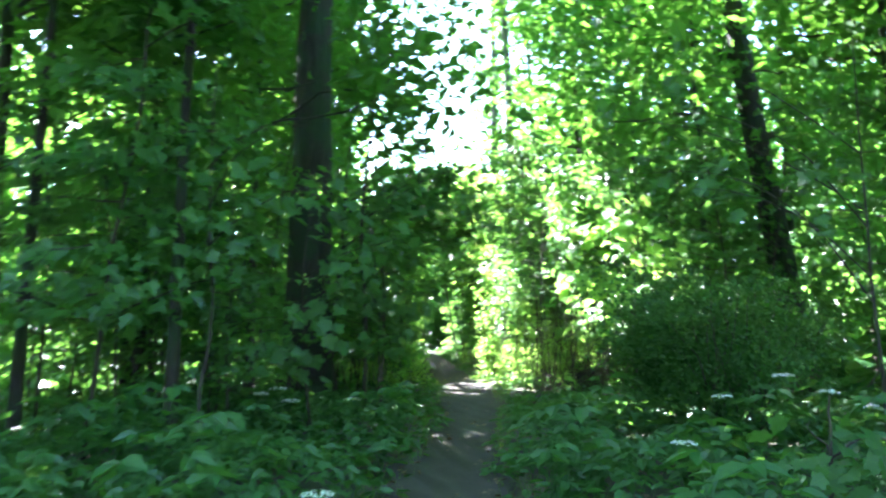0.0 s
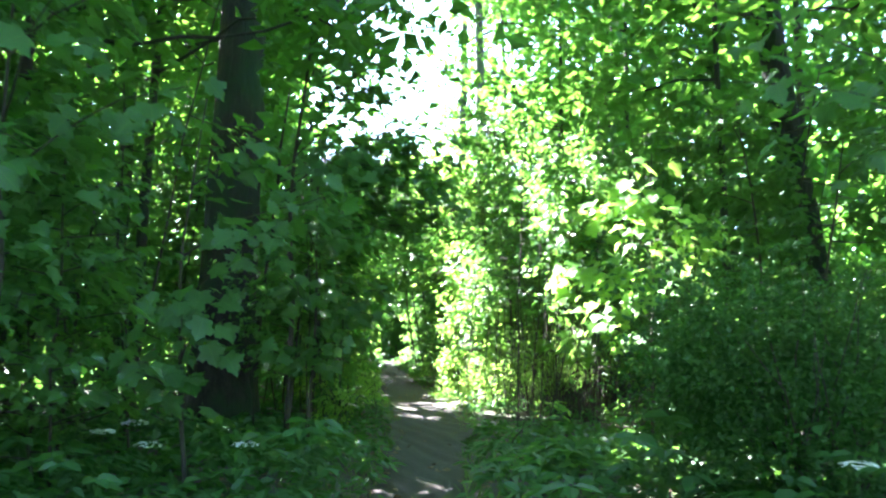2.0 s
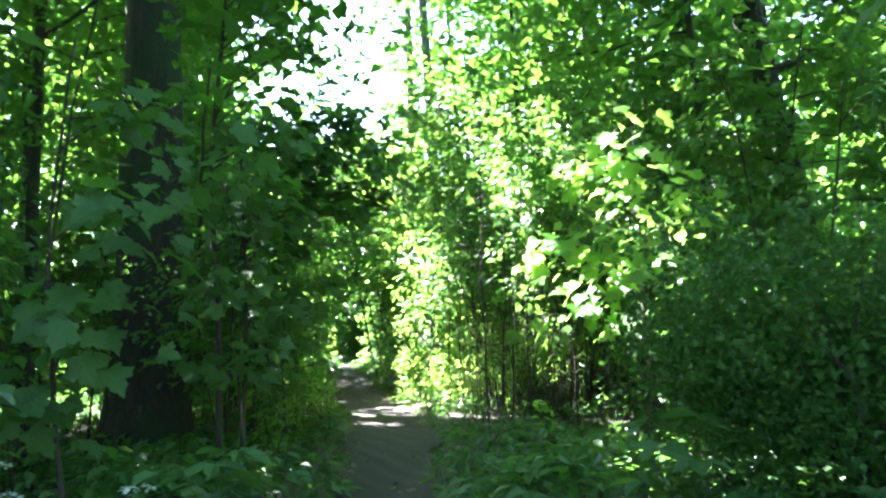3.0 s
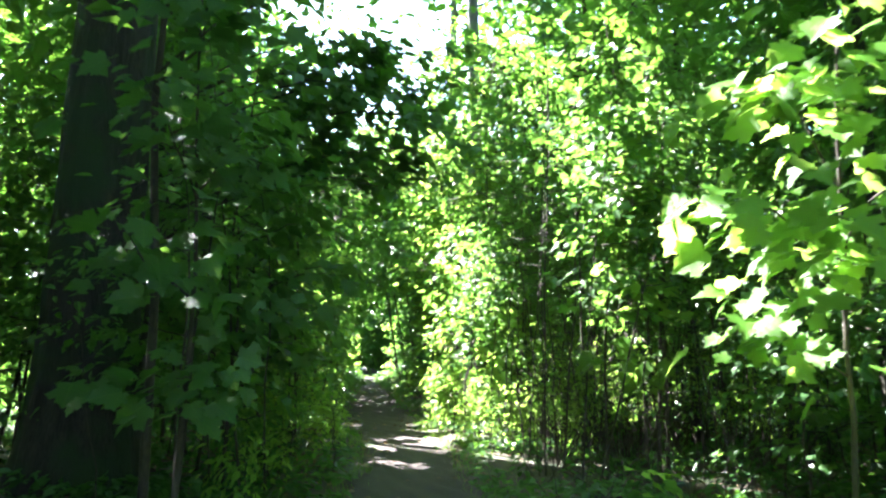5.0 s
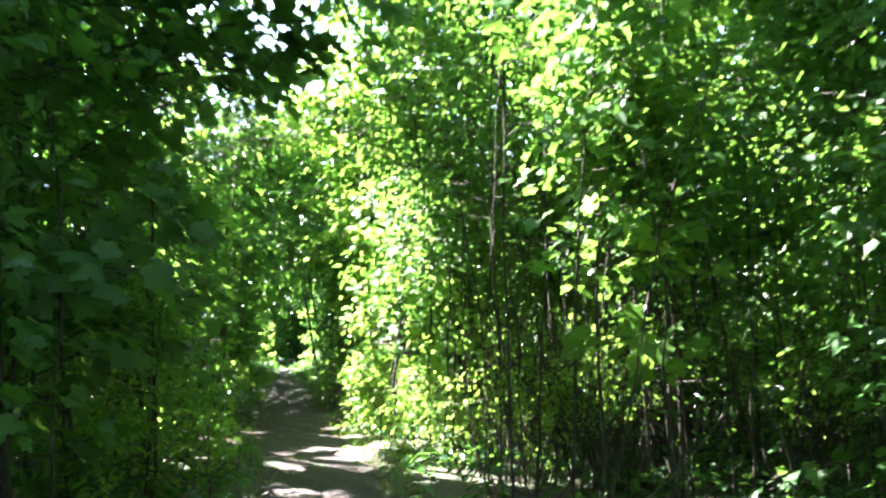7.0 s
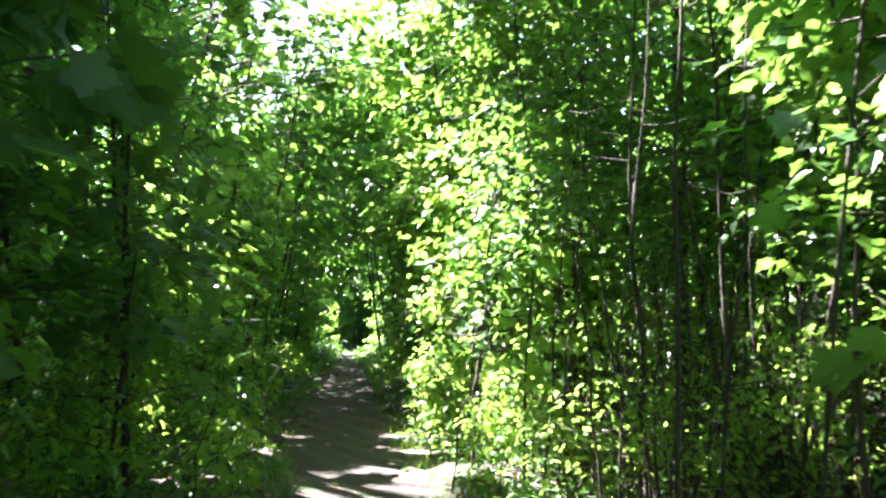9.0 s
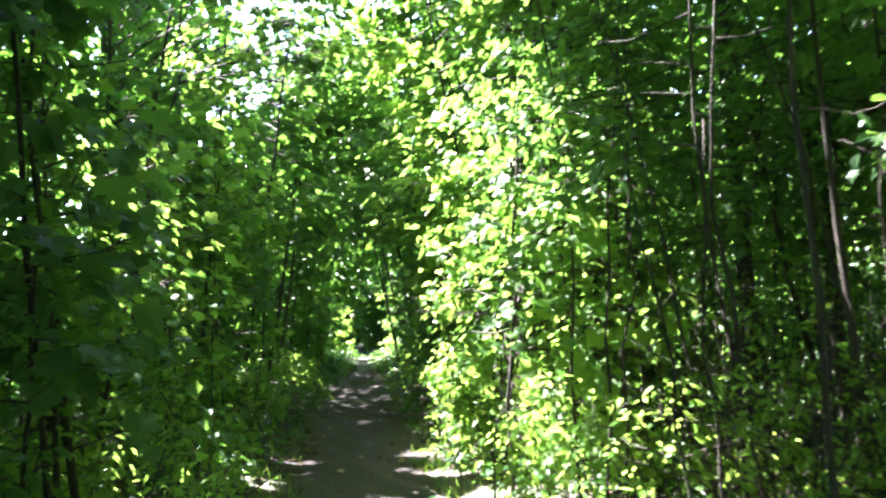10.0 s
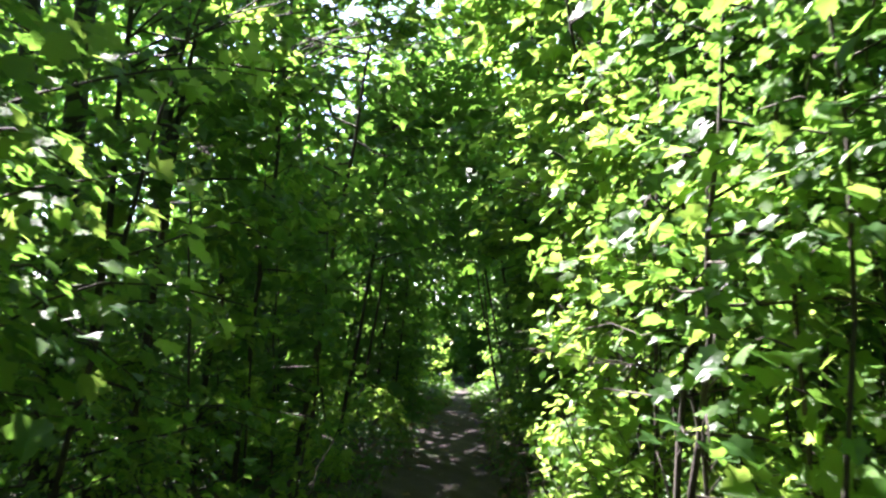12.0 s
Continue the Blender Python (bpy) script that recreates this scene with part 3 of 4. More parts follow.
def twig_bush(x, y, height, wide, stems, leaves):
    """A bush of many bare brown rods with small leaves towards their ends."""
    ob = empty("twiggy_bush", pose(x, y, float(ground_height(x, y)) - 0.02), "twiggy bush of brown rods with small bright leaves", "bush", "twiggy bushes in the thicket")
    P, D = [], []
    for _ in range(stems):
        a, r0 = rng.uniform(0, 6.28), wide * 0.35 * math.sqrt(rng.random())
        p = np.array([math.cos(a) * r0, math.sin(a) * r0, 0])
        b = a + rng.normal(0, 0.7)
        q = p * 1.2 + np.array([math.cos(b), math.sin(b), 0]) * wide * rng.uniform(0.1, 0.75) + np.array([0, 0, height * rng.uniform(0.6, 1.0)])
        L = wander(p, q, 7, 0.02)
        wood = [tube(L, np.linspace(0.007, 0.002, 7), 4)]
        for _ in range(5):
            f = rng.uniform(0.35, 0.95)
            c = np.array([np.interp(f, np.linspace(0, 1, 7), L[:, k]) for k in range(3)])
            e = c + rng.normal(0, 1, 3) * (0.16, 0.16, 0.06) + (0, 0, 0.18)
            wood.append(tube(wander(c, e, 4, 0.01), np.linspace(0.003, 0.001, 4), 3))
            k = leaves // stems // 5
            P.append(c + (e - c) * rng.uniform(0.3, 1.05, k)[:, None] + rng.normal(0, 0.03, (k, 3)))
            D.append(unit(e - c) + rng.normal(0, 0.7, (k, 3)))
        part("stem", mesh("stem", *join(wood), TWIG, True), ob)
    P, D = np.concatenate(P), np.concatenate(D)
    tagged(part("foliage", mesh("foliage", *foliage(P, D, rng.normal(0, 0.5, (len(P), 3)) + (0, 0, 0.8), 0.05 * rng.uniform(0.6, 1.3, len(P)), OVATE_LEAF), SUNLIT), ob), kind="stuff")


for bx, by, bh, bw in ((2.9, 19.3, 2.1, 1.0), (2.3, 17.4, 1.3, 0.7), (2.95, 16.9, 1.75, 0.7), (3.8, 18.2, 1.7, 0.9), (4.3, 16.4, 1.5, 0.9), (3.3, 21.0, 2.0, 0.9), (4.8, 20.0, 1.9, 1.0)):
    twig_bush(bx, by, bh, bw, 34, 1100)


reseed(14)
# The brighter sunlit leaf colour helps these shrubs look lit.
low = [sapling_kind("low_shrub", "low leafy shrub at the path's edge", "shrub", "low shrubs along the path", sh, SUNLIT, HERE,
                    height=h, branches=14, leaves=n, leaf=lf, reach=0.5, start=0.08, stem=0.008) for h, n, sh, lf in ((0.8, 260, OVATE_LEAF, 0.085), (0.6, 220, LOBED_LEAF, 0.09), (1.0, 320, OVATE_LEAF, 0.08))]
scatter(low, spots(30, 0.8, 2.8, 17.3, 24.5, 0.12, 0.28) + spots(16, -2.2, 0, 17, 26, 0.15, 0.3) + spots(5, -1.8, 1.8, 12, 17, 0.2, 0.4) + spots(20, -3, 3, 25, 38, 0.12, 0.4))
# the dense dark bush beside the path
def dark_bush(x, y, height, wide, count, label, leaf=0.05):
    ob = empty("bush", pose(x, y, 0), label, "bush", "dark bushes")
    for i in range(30):
        a, r0 = rng.uniform(0, 6.28), rng.uniform(0, 0.4)
        p = np.array([math.cos(a) * r0, math.sin(a) * r0, -0.05])
        b = rng.uniform(0, 6.28)
        rr = wide * math.sqrt(rng.uniform(0, 1)) * 0.8
        q = np.array([math.cos(b) * rr, math.sin(b) * rr, height * rng.uniform(0.7, 1.0) * (1 - 0.25 * (rr / wide) ** 2)])
        part("stem", mesh("stem", *tube(wander(p, q, 8, 0.04), np.linspace(0.013, 0.003, 8), 4), TWIG, True), ob)
    lobe = unit(rng.normal(0, 1, (9, 3))) * rng.uniform(0.4, 0.95, (9, 1)) * (wide * 0.8, wide * 0.8, height * 0.32) + (0, 0, height * 0.58)
    c = lobe[rng.integers(0, 9, 160)] + rng.normal(0, 1, (160, 3)) * (wide * 0.27, wide * 0.27, height * 0.11)
    P = c[rng.integers(0, 160, count)] + rng.normal(0, 1, (count, 3)) * (0.2, 0.2, 0.11)
    P = P[P[:, 2] > 0.25]
    n = len(P)
    D, N = rng.normal(0, 1, (n, 3)) - (0, 0, 0.2), rng.normal(0, 0.6, (n, 3)) + (0, 0, 0.8)
    tagged(part("foliage", mesh("foliage", *foliage(P, D, N, leaf * rng.uniform(0.6, 1.3, n), SMALL_LEAF), DARK), ob), kind="stuff")


reseed(5)
dark_bush(3.0, 9.0, 2.1, 1.3, 28000, "dense dark green bush on thin bare stems")
dark_bush(-0.2, 49.5, 3.3, 1.0, 9000, "dark bluish-green bush at the far end of the path", 0.13)


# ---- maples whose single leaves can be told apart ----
# Same leaf shapes in the sunlit colour and in the darker shade colour.
SUNLIT_MESHES = [mesh("leaf", *shape, VEINED_SUNLIT, True) for shape in MAPLE_LEAVES]
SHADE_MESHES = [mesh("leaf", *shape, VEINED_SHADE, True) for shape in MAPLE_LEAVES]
SHADE_SEEDLING_MESHES = [mesh("leaf", *shape, VEINED_SHADE, True) for shape in MAPLE_LEAVES]


def maple(base, height, sprays, label, leaf=0.14, lean=(0, 0), meshes=SUNLIT_MESHES, more=1.0):
    """A young maple: stem, branches that reach the given tips, and single leaves along each branch's outer part."""
    base = np.array(base, float)
    ob = empty("maple_sapling", pose(*base), label, "maple sapling", "maple saplings by the path")
    line = wander((0, 0, -0.05), (lean[0], lean[1], height), 10, 0.025)
    part("stem", mesh("stem", *tube(line, np.linspace(0.022, 0.006, 10), 7), TWIG, True), ob)
    for tip, count, wide in sprays:
        q = np.array(tip, float) - base
        run = math.hypot(q[0], q[1])
        z = min(max(q[2] - 0.35 * run, 0.4), height * 0.97)
        p = np.array([np.interp(z, line[:, 2], line[:, k]) for k in range(3)])
        L = wander(p, q, 7, 0.02)
        L[:, 2] += 0.12 * run * np.sin(np.linspace(0, 1, 7) * np.pi)
        part("branch", mesh("branch", *tube(L, np.linspace(0.009, 0.0025, 7), 5), TWIG, True), ob)
        out = unit(q - p)
        side = unit(np.cross(out, (0, 0, 1.0)))
        for i in range(int(count * more)):
            s = rng.uniform(0.25, 1.05) if wide < 0.5 else rng.uniform(0.1, 1.1)
            at = np.array([np.interp(s, np.linspace(0, 1, 7), L[:, k]) for k in range(3)])
            off = rng.normal(0, wide * 0.5)
            at = at + side * off + np.array([0, 0, rng.normal(0, wide * 0.28)]) + out * rng.normal(0, 0.05)
            d = out * 0.6 + side * np.sign(off) * 0.7 + rng.normal(0, 0.3, 3) - np.array([0, 0, 0.55])
            n = np.array([0, 0, 0.8]) + out * 0.5 + rng.normal(0, 0.42, 3)
            if not (shaded((at + base)[None]) & clear_view((at + base)[None], 0.55))[0]:
                continue
            o = part("leaf", meshes[int(rng.integers(4))], ob)
            o.matrix_basis = leaf_pose(at, d, n, leaf * rng.uniform(0.55, 1.2))
    return ob


reseed(6)
maple((2.7, 11.8, 0), 3.4, [((2.0, 11.3, 2.6), 34, 0.4), ((1.75, 11.2, 2.05), 40, 0.4), ((2.2, 10.9, 1.9), 34, 0.4), ((2.3, 11.2, 2.95), 26, 0.35), ((1.9, 11.6, 1.55), 26, 0.35), ((3.2, 11.2, 2.4), 24, 0.4)],
      "young maple with large sunlit leaves beside the path", 0.16, more=1.5)
maple((3.2, 16.3, 0), 4.4, [((2.7, 15.9, 2.85), 40, 0.35), ((2.4, 15.95, 2.55), 34, 0.3), ((2.55, 15.7, 3.15), 34, 0.35), ((2.95, 15.9, 3.05), 30, 0.3), ((2.9, 15.3, 3.6), 30, 0.4), ((2.6, 15.2, 2.0), 22, 0.35), ((2.3, 15.2, 1.3), 26, 0.4)],
      "young maple with pale sunlit leaves above the thicket", 0.16, more=1.5)
maple((2.2, 20.0, 0), 3.6, [((1.45, 19.6, 2.2), 46, 0.35), ((1.65, 19.0, 1.9), 46, 0.35), ((1.4, 19.7, 1.4), 40, 0.35), ((1.75, 18.9, 2.6), 40, 0.35), ((1.5, 19.3, 0.95), 34, 0.3), ((2.2, 18.9, 1.3), 40, 0.4), ((1.7, 19.6, 3.0), 36, 0.35), ((1.55, 18.9, 0.5), 34, 0.35)],
      "young maple glowing yellow-green in the sun at the path's edge", 0.11, more=1.5)
maple((1.75, 22.6, 0), 3.8, [((1.15, 22.0, 2.1), 44, 0.45), ((1.1, 22.4, 1.5), 44, 0.45), ((1.0, 22.5, 0.8), 44, 0.4), ((1.4, 21.9, 2.8), 44, 0.5), ((1.3, 22.2, 3.4), 44, 0.5)],
      "sunlit maple sapling standing close to the path", 0.115, more=1.4)
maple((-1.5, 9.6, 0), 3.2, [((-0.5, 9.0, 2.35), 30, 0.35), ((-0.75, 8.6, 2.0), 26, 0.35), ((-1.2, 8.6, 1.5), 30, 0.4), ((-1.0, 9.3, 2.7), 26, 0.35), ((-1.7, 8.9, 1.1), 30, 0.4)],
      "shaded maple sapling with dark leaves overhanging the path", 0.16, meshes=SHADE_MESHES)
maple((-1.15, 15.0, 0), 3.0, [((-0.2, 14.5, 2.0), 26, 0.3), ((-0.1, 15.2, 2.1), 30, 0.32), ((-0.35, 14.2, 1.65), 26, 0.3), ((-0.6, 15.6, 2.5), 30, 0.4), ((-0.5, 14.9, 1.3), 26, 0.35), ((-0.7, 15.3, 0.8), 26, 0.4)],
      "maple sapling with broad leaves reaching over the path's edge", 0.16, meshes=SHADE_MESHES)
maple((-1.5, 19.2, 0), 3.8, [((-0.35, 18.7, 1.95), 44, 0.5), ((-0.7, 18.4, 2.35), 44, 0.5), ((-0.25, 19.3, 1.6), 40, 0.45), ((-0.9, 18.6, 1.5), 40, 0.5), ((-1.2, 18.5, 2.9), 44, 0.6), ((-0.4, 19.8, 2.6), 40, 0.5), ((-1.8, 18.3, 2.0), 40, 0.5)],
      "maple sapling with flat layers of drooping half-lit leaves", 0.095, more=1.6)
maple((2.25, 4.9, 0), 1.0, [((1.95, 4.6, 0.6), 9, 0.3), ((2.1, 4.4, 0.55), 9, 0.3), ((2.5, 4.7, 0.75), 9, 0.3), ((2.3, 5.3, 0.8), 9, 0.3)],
      "low maple seedling with broad leaves among herbs", 0.13, meshes=SHADE_SEEDLING_MESHES)
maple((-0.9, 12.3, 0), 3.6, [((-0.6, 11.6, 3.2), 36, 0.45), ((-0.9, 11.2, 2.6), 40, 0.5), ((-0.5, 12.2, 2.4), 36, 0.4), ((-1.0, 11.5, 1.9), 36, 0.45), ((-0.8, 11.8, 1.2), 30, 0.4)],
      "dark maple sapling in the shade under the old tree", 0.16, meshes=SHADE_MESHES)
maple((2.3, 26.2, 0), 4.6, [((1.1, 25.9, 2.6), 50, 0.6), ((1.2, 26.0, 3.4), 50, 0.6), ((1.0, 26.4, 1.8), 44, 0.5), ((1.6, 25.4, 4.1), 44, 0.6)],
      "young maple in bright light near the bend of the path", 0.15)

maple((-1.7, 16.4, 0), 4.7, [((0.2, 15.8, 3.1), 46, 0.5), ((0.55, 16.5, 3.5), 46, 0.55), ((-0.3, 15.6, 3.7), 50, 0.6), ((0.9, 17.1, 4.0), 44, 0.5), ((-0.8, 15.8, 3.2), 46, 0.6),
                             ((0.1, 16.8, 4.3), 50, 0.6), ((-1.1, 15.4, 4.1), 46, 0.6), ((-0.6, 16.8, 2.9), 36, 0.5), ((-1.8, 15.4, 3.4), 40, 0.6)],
      "maple whose shade-coloured leafy boughs hang over the path", 0.13, (0.5, -0.1), SHADE_MESHES, 1.5)

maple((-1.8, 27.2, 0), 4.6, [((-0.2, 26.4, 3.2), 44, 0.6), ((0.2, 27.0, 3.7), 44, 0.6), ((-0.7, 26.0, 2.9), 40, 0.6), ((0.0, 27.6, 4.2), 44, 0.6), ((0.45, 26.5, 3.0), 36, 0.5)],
      "maple with a shade-coloured bough low over the path", 0.16, (0.3, 0), SHADE_MESHES)
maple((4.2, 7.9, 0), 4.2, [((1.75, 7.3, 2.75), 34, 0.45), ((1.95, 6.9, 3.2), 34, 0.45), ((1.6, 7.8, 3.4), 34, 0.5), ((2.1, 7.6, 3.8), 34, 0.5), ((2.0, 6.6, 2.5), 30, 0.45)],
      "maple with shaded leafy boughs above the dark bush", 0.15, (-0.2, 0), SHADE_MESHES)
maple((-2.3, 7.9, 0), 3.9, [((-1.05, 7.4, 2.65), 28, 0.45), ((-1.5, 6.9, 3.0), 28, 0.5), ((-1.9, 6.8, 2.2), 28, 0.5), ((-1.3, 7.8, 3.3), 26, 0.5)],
      "maple sapling with shade-coloured boughs beside the path", 0.15, (0.1, 0), SHADE_MESHES)
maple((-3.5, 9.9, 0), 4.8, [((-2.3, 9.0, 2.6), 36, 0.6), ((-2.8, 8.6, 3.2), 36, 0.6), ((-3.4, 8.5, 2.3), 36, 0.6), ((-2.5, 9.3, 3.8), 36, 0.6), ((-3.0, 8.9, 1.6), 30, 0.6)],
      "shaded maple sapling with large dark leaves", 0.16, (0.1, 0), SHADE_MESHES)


def bough_tree(base, height, tips, label, leaf, count, wide, mat, shape=MIDDLE_LEAF, radius=0.05, lean=(0, 0), hang=0.35):
    """A young tree whose boughs reach the given tips, each with side twigs and flat layers of leaves."""
    base = np.array(base, float)
    ob = empty("young_tree", pose(*base), label, "young tree", "trees arching over the path")
    line = wander((0, 0, -0.05), (lean[0], lean[1], height), 12, 0.03)
    part("stem", mesh("stem", *tube(line, np.linspace(radius, radius * 0.3, 12), 8), TWIG, True), ob)
    P, D, N = [], [], []
    for tip in tips:
        q = np.array(tip, float) - base
        run = math.hypot(q[0], q[1])
        z = min(max(q[2] - hang * run, 0.4), height * 0.97)
        p = np.array([np.interp(z, line[:, 2], line[:, k]) for k in range(3)])
        L = wander(p, q, 8, 0.025)
        L[:, 2] += 0.1 * run * np.sin(np.linspace(0, 1, 8) * np.pi)
        wood = [tube(L, np.linspace(0.3 * radius, 0.003, 8), 5)]
        out = unit(q - p)
        side = unit(np.cross(out, (0, 0, 1.0)))
        twigs = 9
        for i in range(twigs):
            s = rng.uniform(0.5, 1.0)
            a = np.array([np.interp(s, np.linspace(0, 1, 8), L[:, k]) for k in range(3)])
            b = a + (out * 0.7 + side * rng.choice((-1, 1)) * rng.uniform(0.3, 1.0)) * wide * rng.uniform(0.6, 1.2) + np.array([0, 0, rng.normal(-0.04, 0.12)])
            wood.append(tube(wander(a, b, 4, 0.012), np.linspace(0.004, 0.0015, 4), 3))
            k = count // twigs
            f = rng.uniform(0.1, 1.08, k)[:, None]
            P.append(a + (b - a) * f + rng.normal(0, 1, (k, 3)) * (0.07, 0.07, 0.05))
            D.append(unit(b - a) + rng.normal(0, 0.55, (k, 3)) - (0, 0, 0.3))
            N.append(np.array([0, 0, 1.0]) + out * 0.3 + rng.normal(0, 0.28, (k, 3)))
        part("bough", mesh("bough", *join(wood), TWIG, True), ob)
    P, D, N = np.concatenate(P), np.concatenate(D), np.concatenate(N)
    keep = shaded(P + base) & clear_view(P + base, 0.55)
    P, D, N = P[keep], D[keep], N[keep]
    tagged(part("foliage", mesh("foliage", *foliage(P, D, N, leaf * rng.uniform(0.6, 1.2, len(P)), shape), mat), ob), kind="stuff")


reseed(22)
bough_tree((-1.2, 12.7, 0), 6.2, [(0.15 + 0.8 * math.sin(2.3 * i), rng.uniform(11.5, 12.9), z) for i, z in enumerate(np.linspace(3.6, 6.8, 22))],
           "young tree with thin leafy boughs against the bright sky", 0.085, 80, 0.55, UNDER, OVATE_LEAF, 0.035, (0.2, -0.2))
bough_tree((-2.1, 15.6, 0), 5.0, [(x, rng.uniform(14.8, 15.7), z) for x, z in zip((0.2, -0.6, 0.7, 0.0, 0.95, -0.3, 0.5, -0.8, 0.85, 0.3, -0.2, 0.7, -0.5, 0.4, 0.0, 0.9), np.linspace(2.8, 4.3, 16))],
           "maple with broad shade-coloured leaves hanging over the path", 0.13, 72, 0.45, UNDER, MIDDLE_LEAF, 0.05, (0.4, -0.3), 0.2)
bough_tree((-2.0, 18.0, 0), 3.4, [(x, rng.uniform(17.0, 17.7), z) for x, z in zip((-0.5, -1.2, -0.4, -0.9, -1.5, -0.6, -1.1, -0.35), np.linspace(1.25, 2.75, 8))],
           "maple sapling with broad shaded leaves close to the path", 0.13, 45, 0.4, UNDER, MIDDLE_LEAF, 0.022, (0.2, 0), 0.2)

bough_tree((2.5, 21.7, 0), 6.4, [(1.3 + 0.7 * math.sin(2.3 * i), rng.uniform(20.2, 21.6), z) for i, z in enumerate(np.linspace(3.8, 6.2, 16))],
           "young maple with sunlit leaves high over the path's edge", 0.11, 100, 0.5, SUNLIT, MIDDLE_LEAF, 0.035, (-0.3, -0.2), 0.25)
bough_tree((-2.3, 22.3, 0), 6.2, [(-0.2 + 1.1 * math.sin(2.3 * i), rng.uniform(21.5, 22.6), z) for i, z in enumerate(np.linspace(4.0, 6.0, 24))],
           "young maple with bright green boughs over the path", 0.115, 100, 0.5, SUNLIT, MIDDLE_LEAF, 0.035, (0.3, 0), 0.25)
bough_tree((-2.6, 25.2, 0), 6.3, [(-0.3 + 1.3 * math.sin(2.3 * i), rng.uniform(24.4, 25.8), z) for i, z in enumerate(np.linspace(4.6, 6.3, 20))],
           "young maple arching over the path with bright leaves", 0.12, 100, 0.6, SUNLIT, MIDDLE_LEAF, 0.04, (0.5, 0), 0.25)
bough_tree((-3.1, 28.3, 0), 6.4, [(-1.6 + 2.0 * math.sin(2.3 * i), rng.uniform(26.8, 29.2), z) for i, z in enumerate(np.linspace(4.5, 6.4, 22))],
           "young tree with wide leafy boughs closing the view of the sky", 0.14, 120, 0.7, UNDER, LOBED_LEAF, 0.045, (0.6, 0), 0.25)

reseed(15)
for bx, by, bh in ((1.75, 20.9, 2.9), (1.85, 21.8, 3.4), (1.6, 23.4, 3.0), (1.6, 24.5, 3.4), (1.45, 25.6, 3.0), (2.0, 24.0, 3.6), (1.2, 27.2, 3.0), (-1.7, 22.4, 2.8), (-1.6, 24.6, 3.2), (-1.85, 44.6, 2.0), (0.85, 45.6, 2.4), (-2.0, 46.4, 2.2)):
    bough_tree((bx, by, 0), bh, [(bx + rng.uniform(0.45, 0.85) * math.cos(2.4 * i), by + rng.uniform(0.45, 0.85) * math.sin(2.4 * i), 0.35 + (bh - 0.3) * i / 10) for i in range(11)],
               "bushy young maple with layered leaves at the sunny edge", 0.105, 63, 0.35, SUNLIT, MIDDLE_LEAF, 0.016, (0, 0), 0.3)

reseed(7)
# young trees that lean together over the path farther on
for bx, by, tx, ty, h in [(-1.6, 25.5, -0.5, 25.0, 6.0), (1.5, 27.5, 0.4, 27.2, 6.4), (-1.7, 28.5, -0.5, 28.3, 6.4), (1.1, 30.5, 0.0, 30.3, 6.6), (-2.0, 31.5, -0.9, 31.3, 6.8), (0.9, 33.5, -0.3, 33.3, 7.0),
                          (-2.2, 35.0, -1.0, 35.0, 7.2), (0.7, 37.0, -0.5, 37.0, 7.4), (-2.3, 22.8, -1.5, 22.6, 5.4), (1.9, 24.4, 1.2, 24.3, 5.6),
                          (-3.0, 36.5, -2.4, 36.5, 8.2), (1.6, 38.5, 0.6, 38.5, 8.6), (-1.9, 39.5, -1.0, 39.5, 8.6), (0.6, 41.0, -0.4, 41.0, 8.9), (2.6, 35.5, 2.0, 35.5, 7.8), (-3.2, 41.5, -2.4, 41.5, 9.0)]:
    sapling_kind("young_tree", "young tree leaning over the path with a leafy top", "young tree", "trees arching over the path", LOBED_LEAF, UNDER, pose(bx, by, 0),
                 height=h, branches=34, leaves=1500, leaf=0.15, reach=1.7, start=0.42, stem=0.035, top=(tx - bx, ty - by, h))


reseed(8)
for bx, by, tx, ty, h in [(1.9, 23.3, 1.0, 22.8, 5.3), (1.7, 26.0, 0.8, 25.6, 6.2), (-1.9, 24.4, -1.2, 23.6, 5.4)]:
    sapling_kind("young_maple", "young maple with bright sunlit leaves beside the path", "young tree", "trees arching over the path", LOBED_LEAF, SUNLIT, pose(bx, by, 0),
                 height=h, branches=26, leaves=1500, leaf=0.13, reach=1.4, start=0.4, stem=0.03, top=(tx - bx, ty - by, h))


# slim leaning stems in the thicket
for bx, by, tx, ty, h in [(3.4, 19.0, 2.1, 19.1, 6.0), (4.3, 19.6, 3.4, 19.6, 6.5), (3.0, 21.3, 2.4, 21.5, 6.0), (4.6, 17.8, 3.6, 17.9, 6.2), (2.6, 17.6, 2.5, 17.6, 4.6),
                          (3.8, 21.8, 2.9, 22.0, 6.4), (-2.8, 12.0, -2.0, 12.3, 5.5), (5.2, 20.2, 4.0, 20.3, 6.8), (3.1, 23.6, 2.3, 23.8, 6.0)]:
    sapling_kind("young_tree", "slim young tree with a long leaning bare stem", "young tree", "leaning stems of the thicket", OVATE_LEAF, UNDER, pose(bx, by, 0),
                 height=h, branches=16, leaves=520, leaf=0.1, reach=1.3, start=0.6, stem=0.02, top=(tx - bx, ty - by, h))


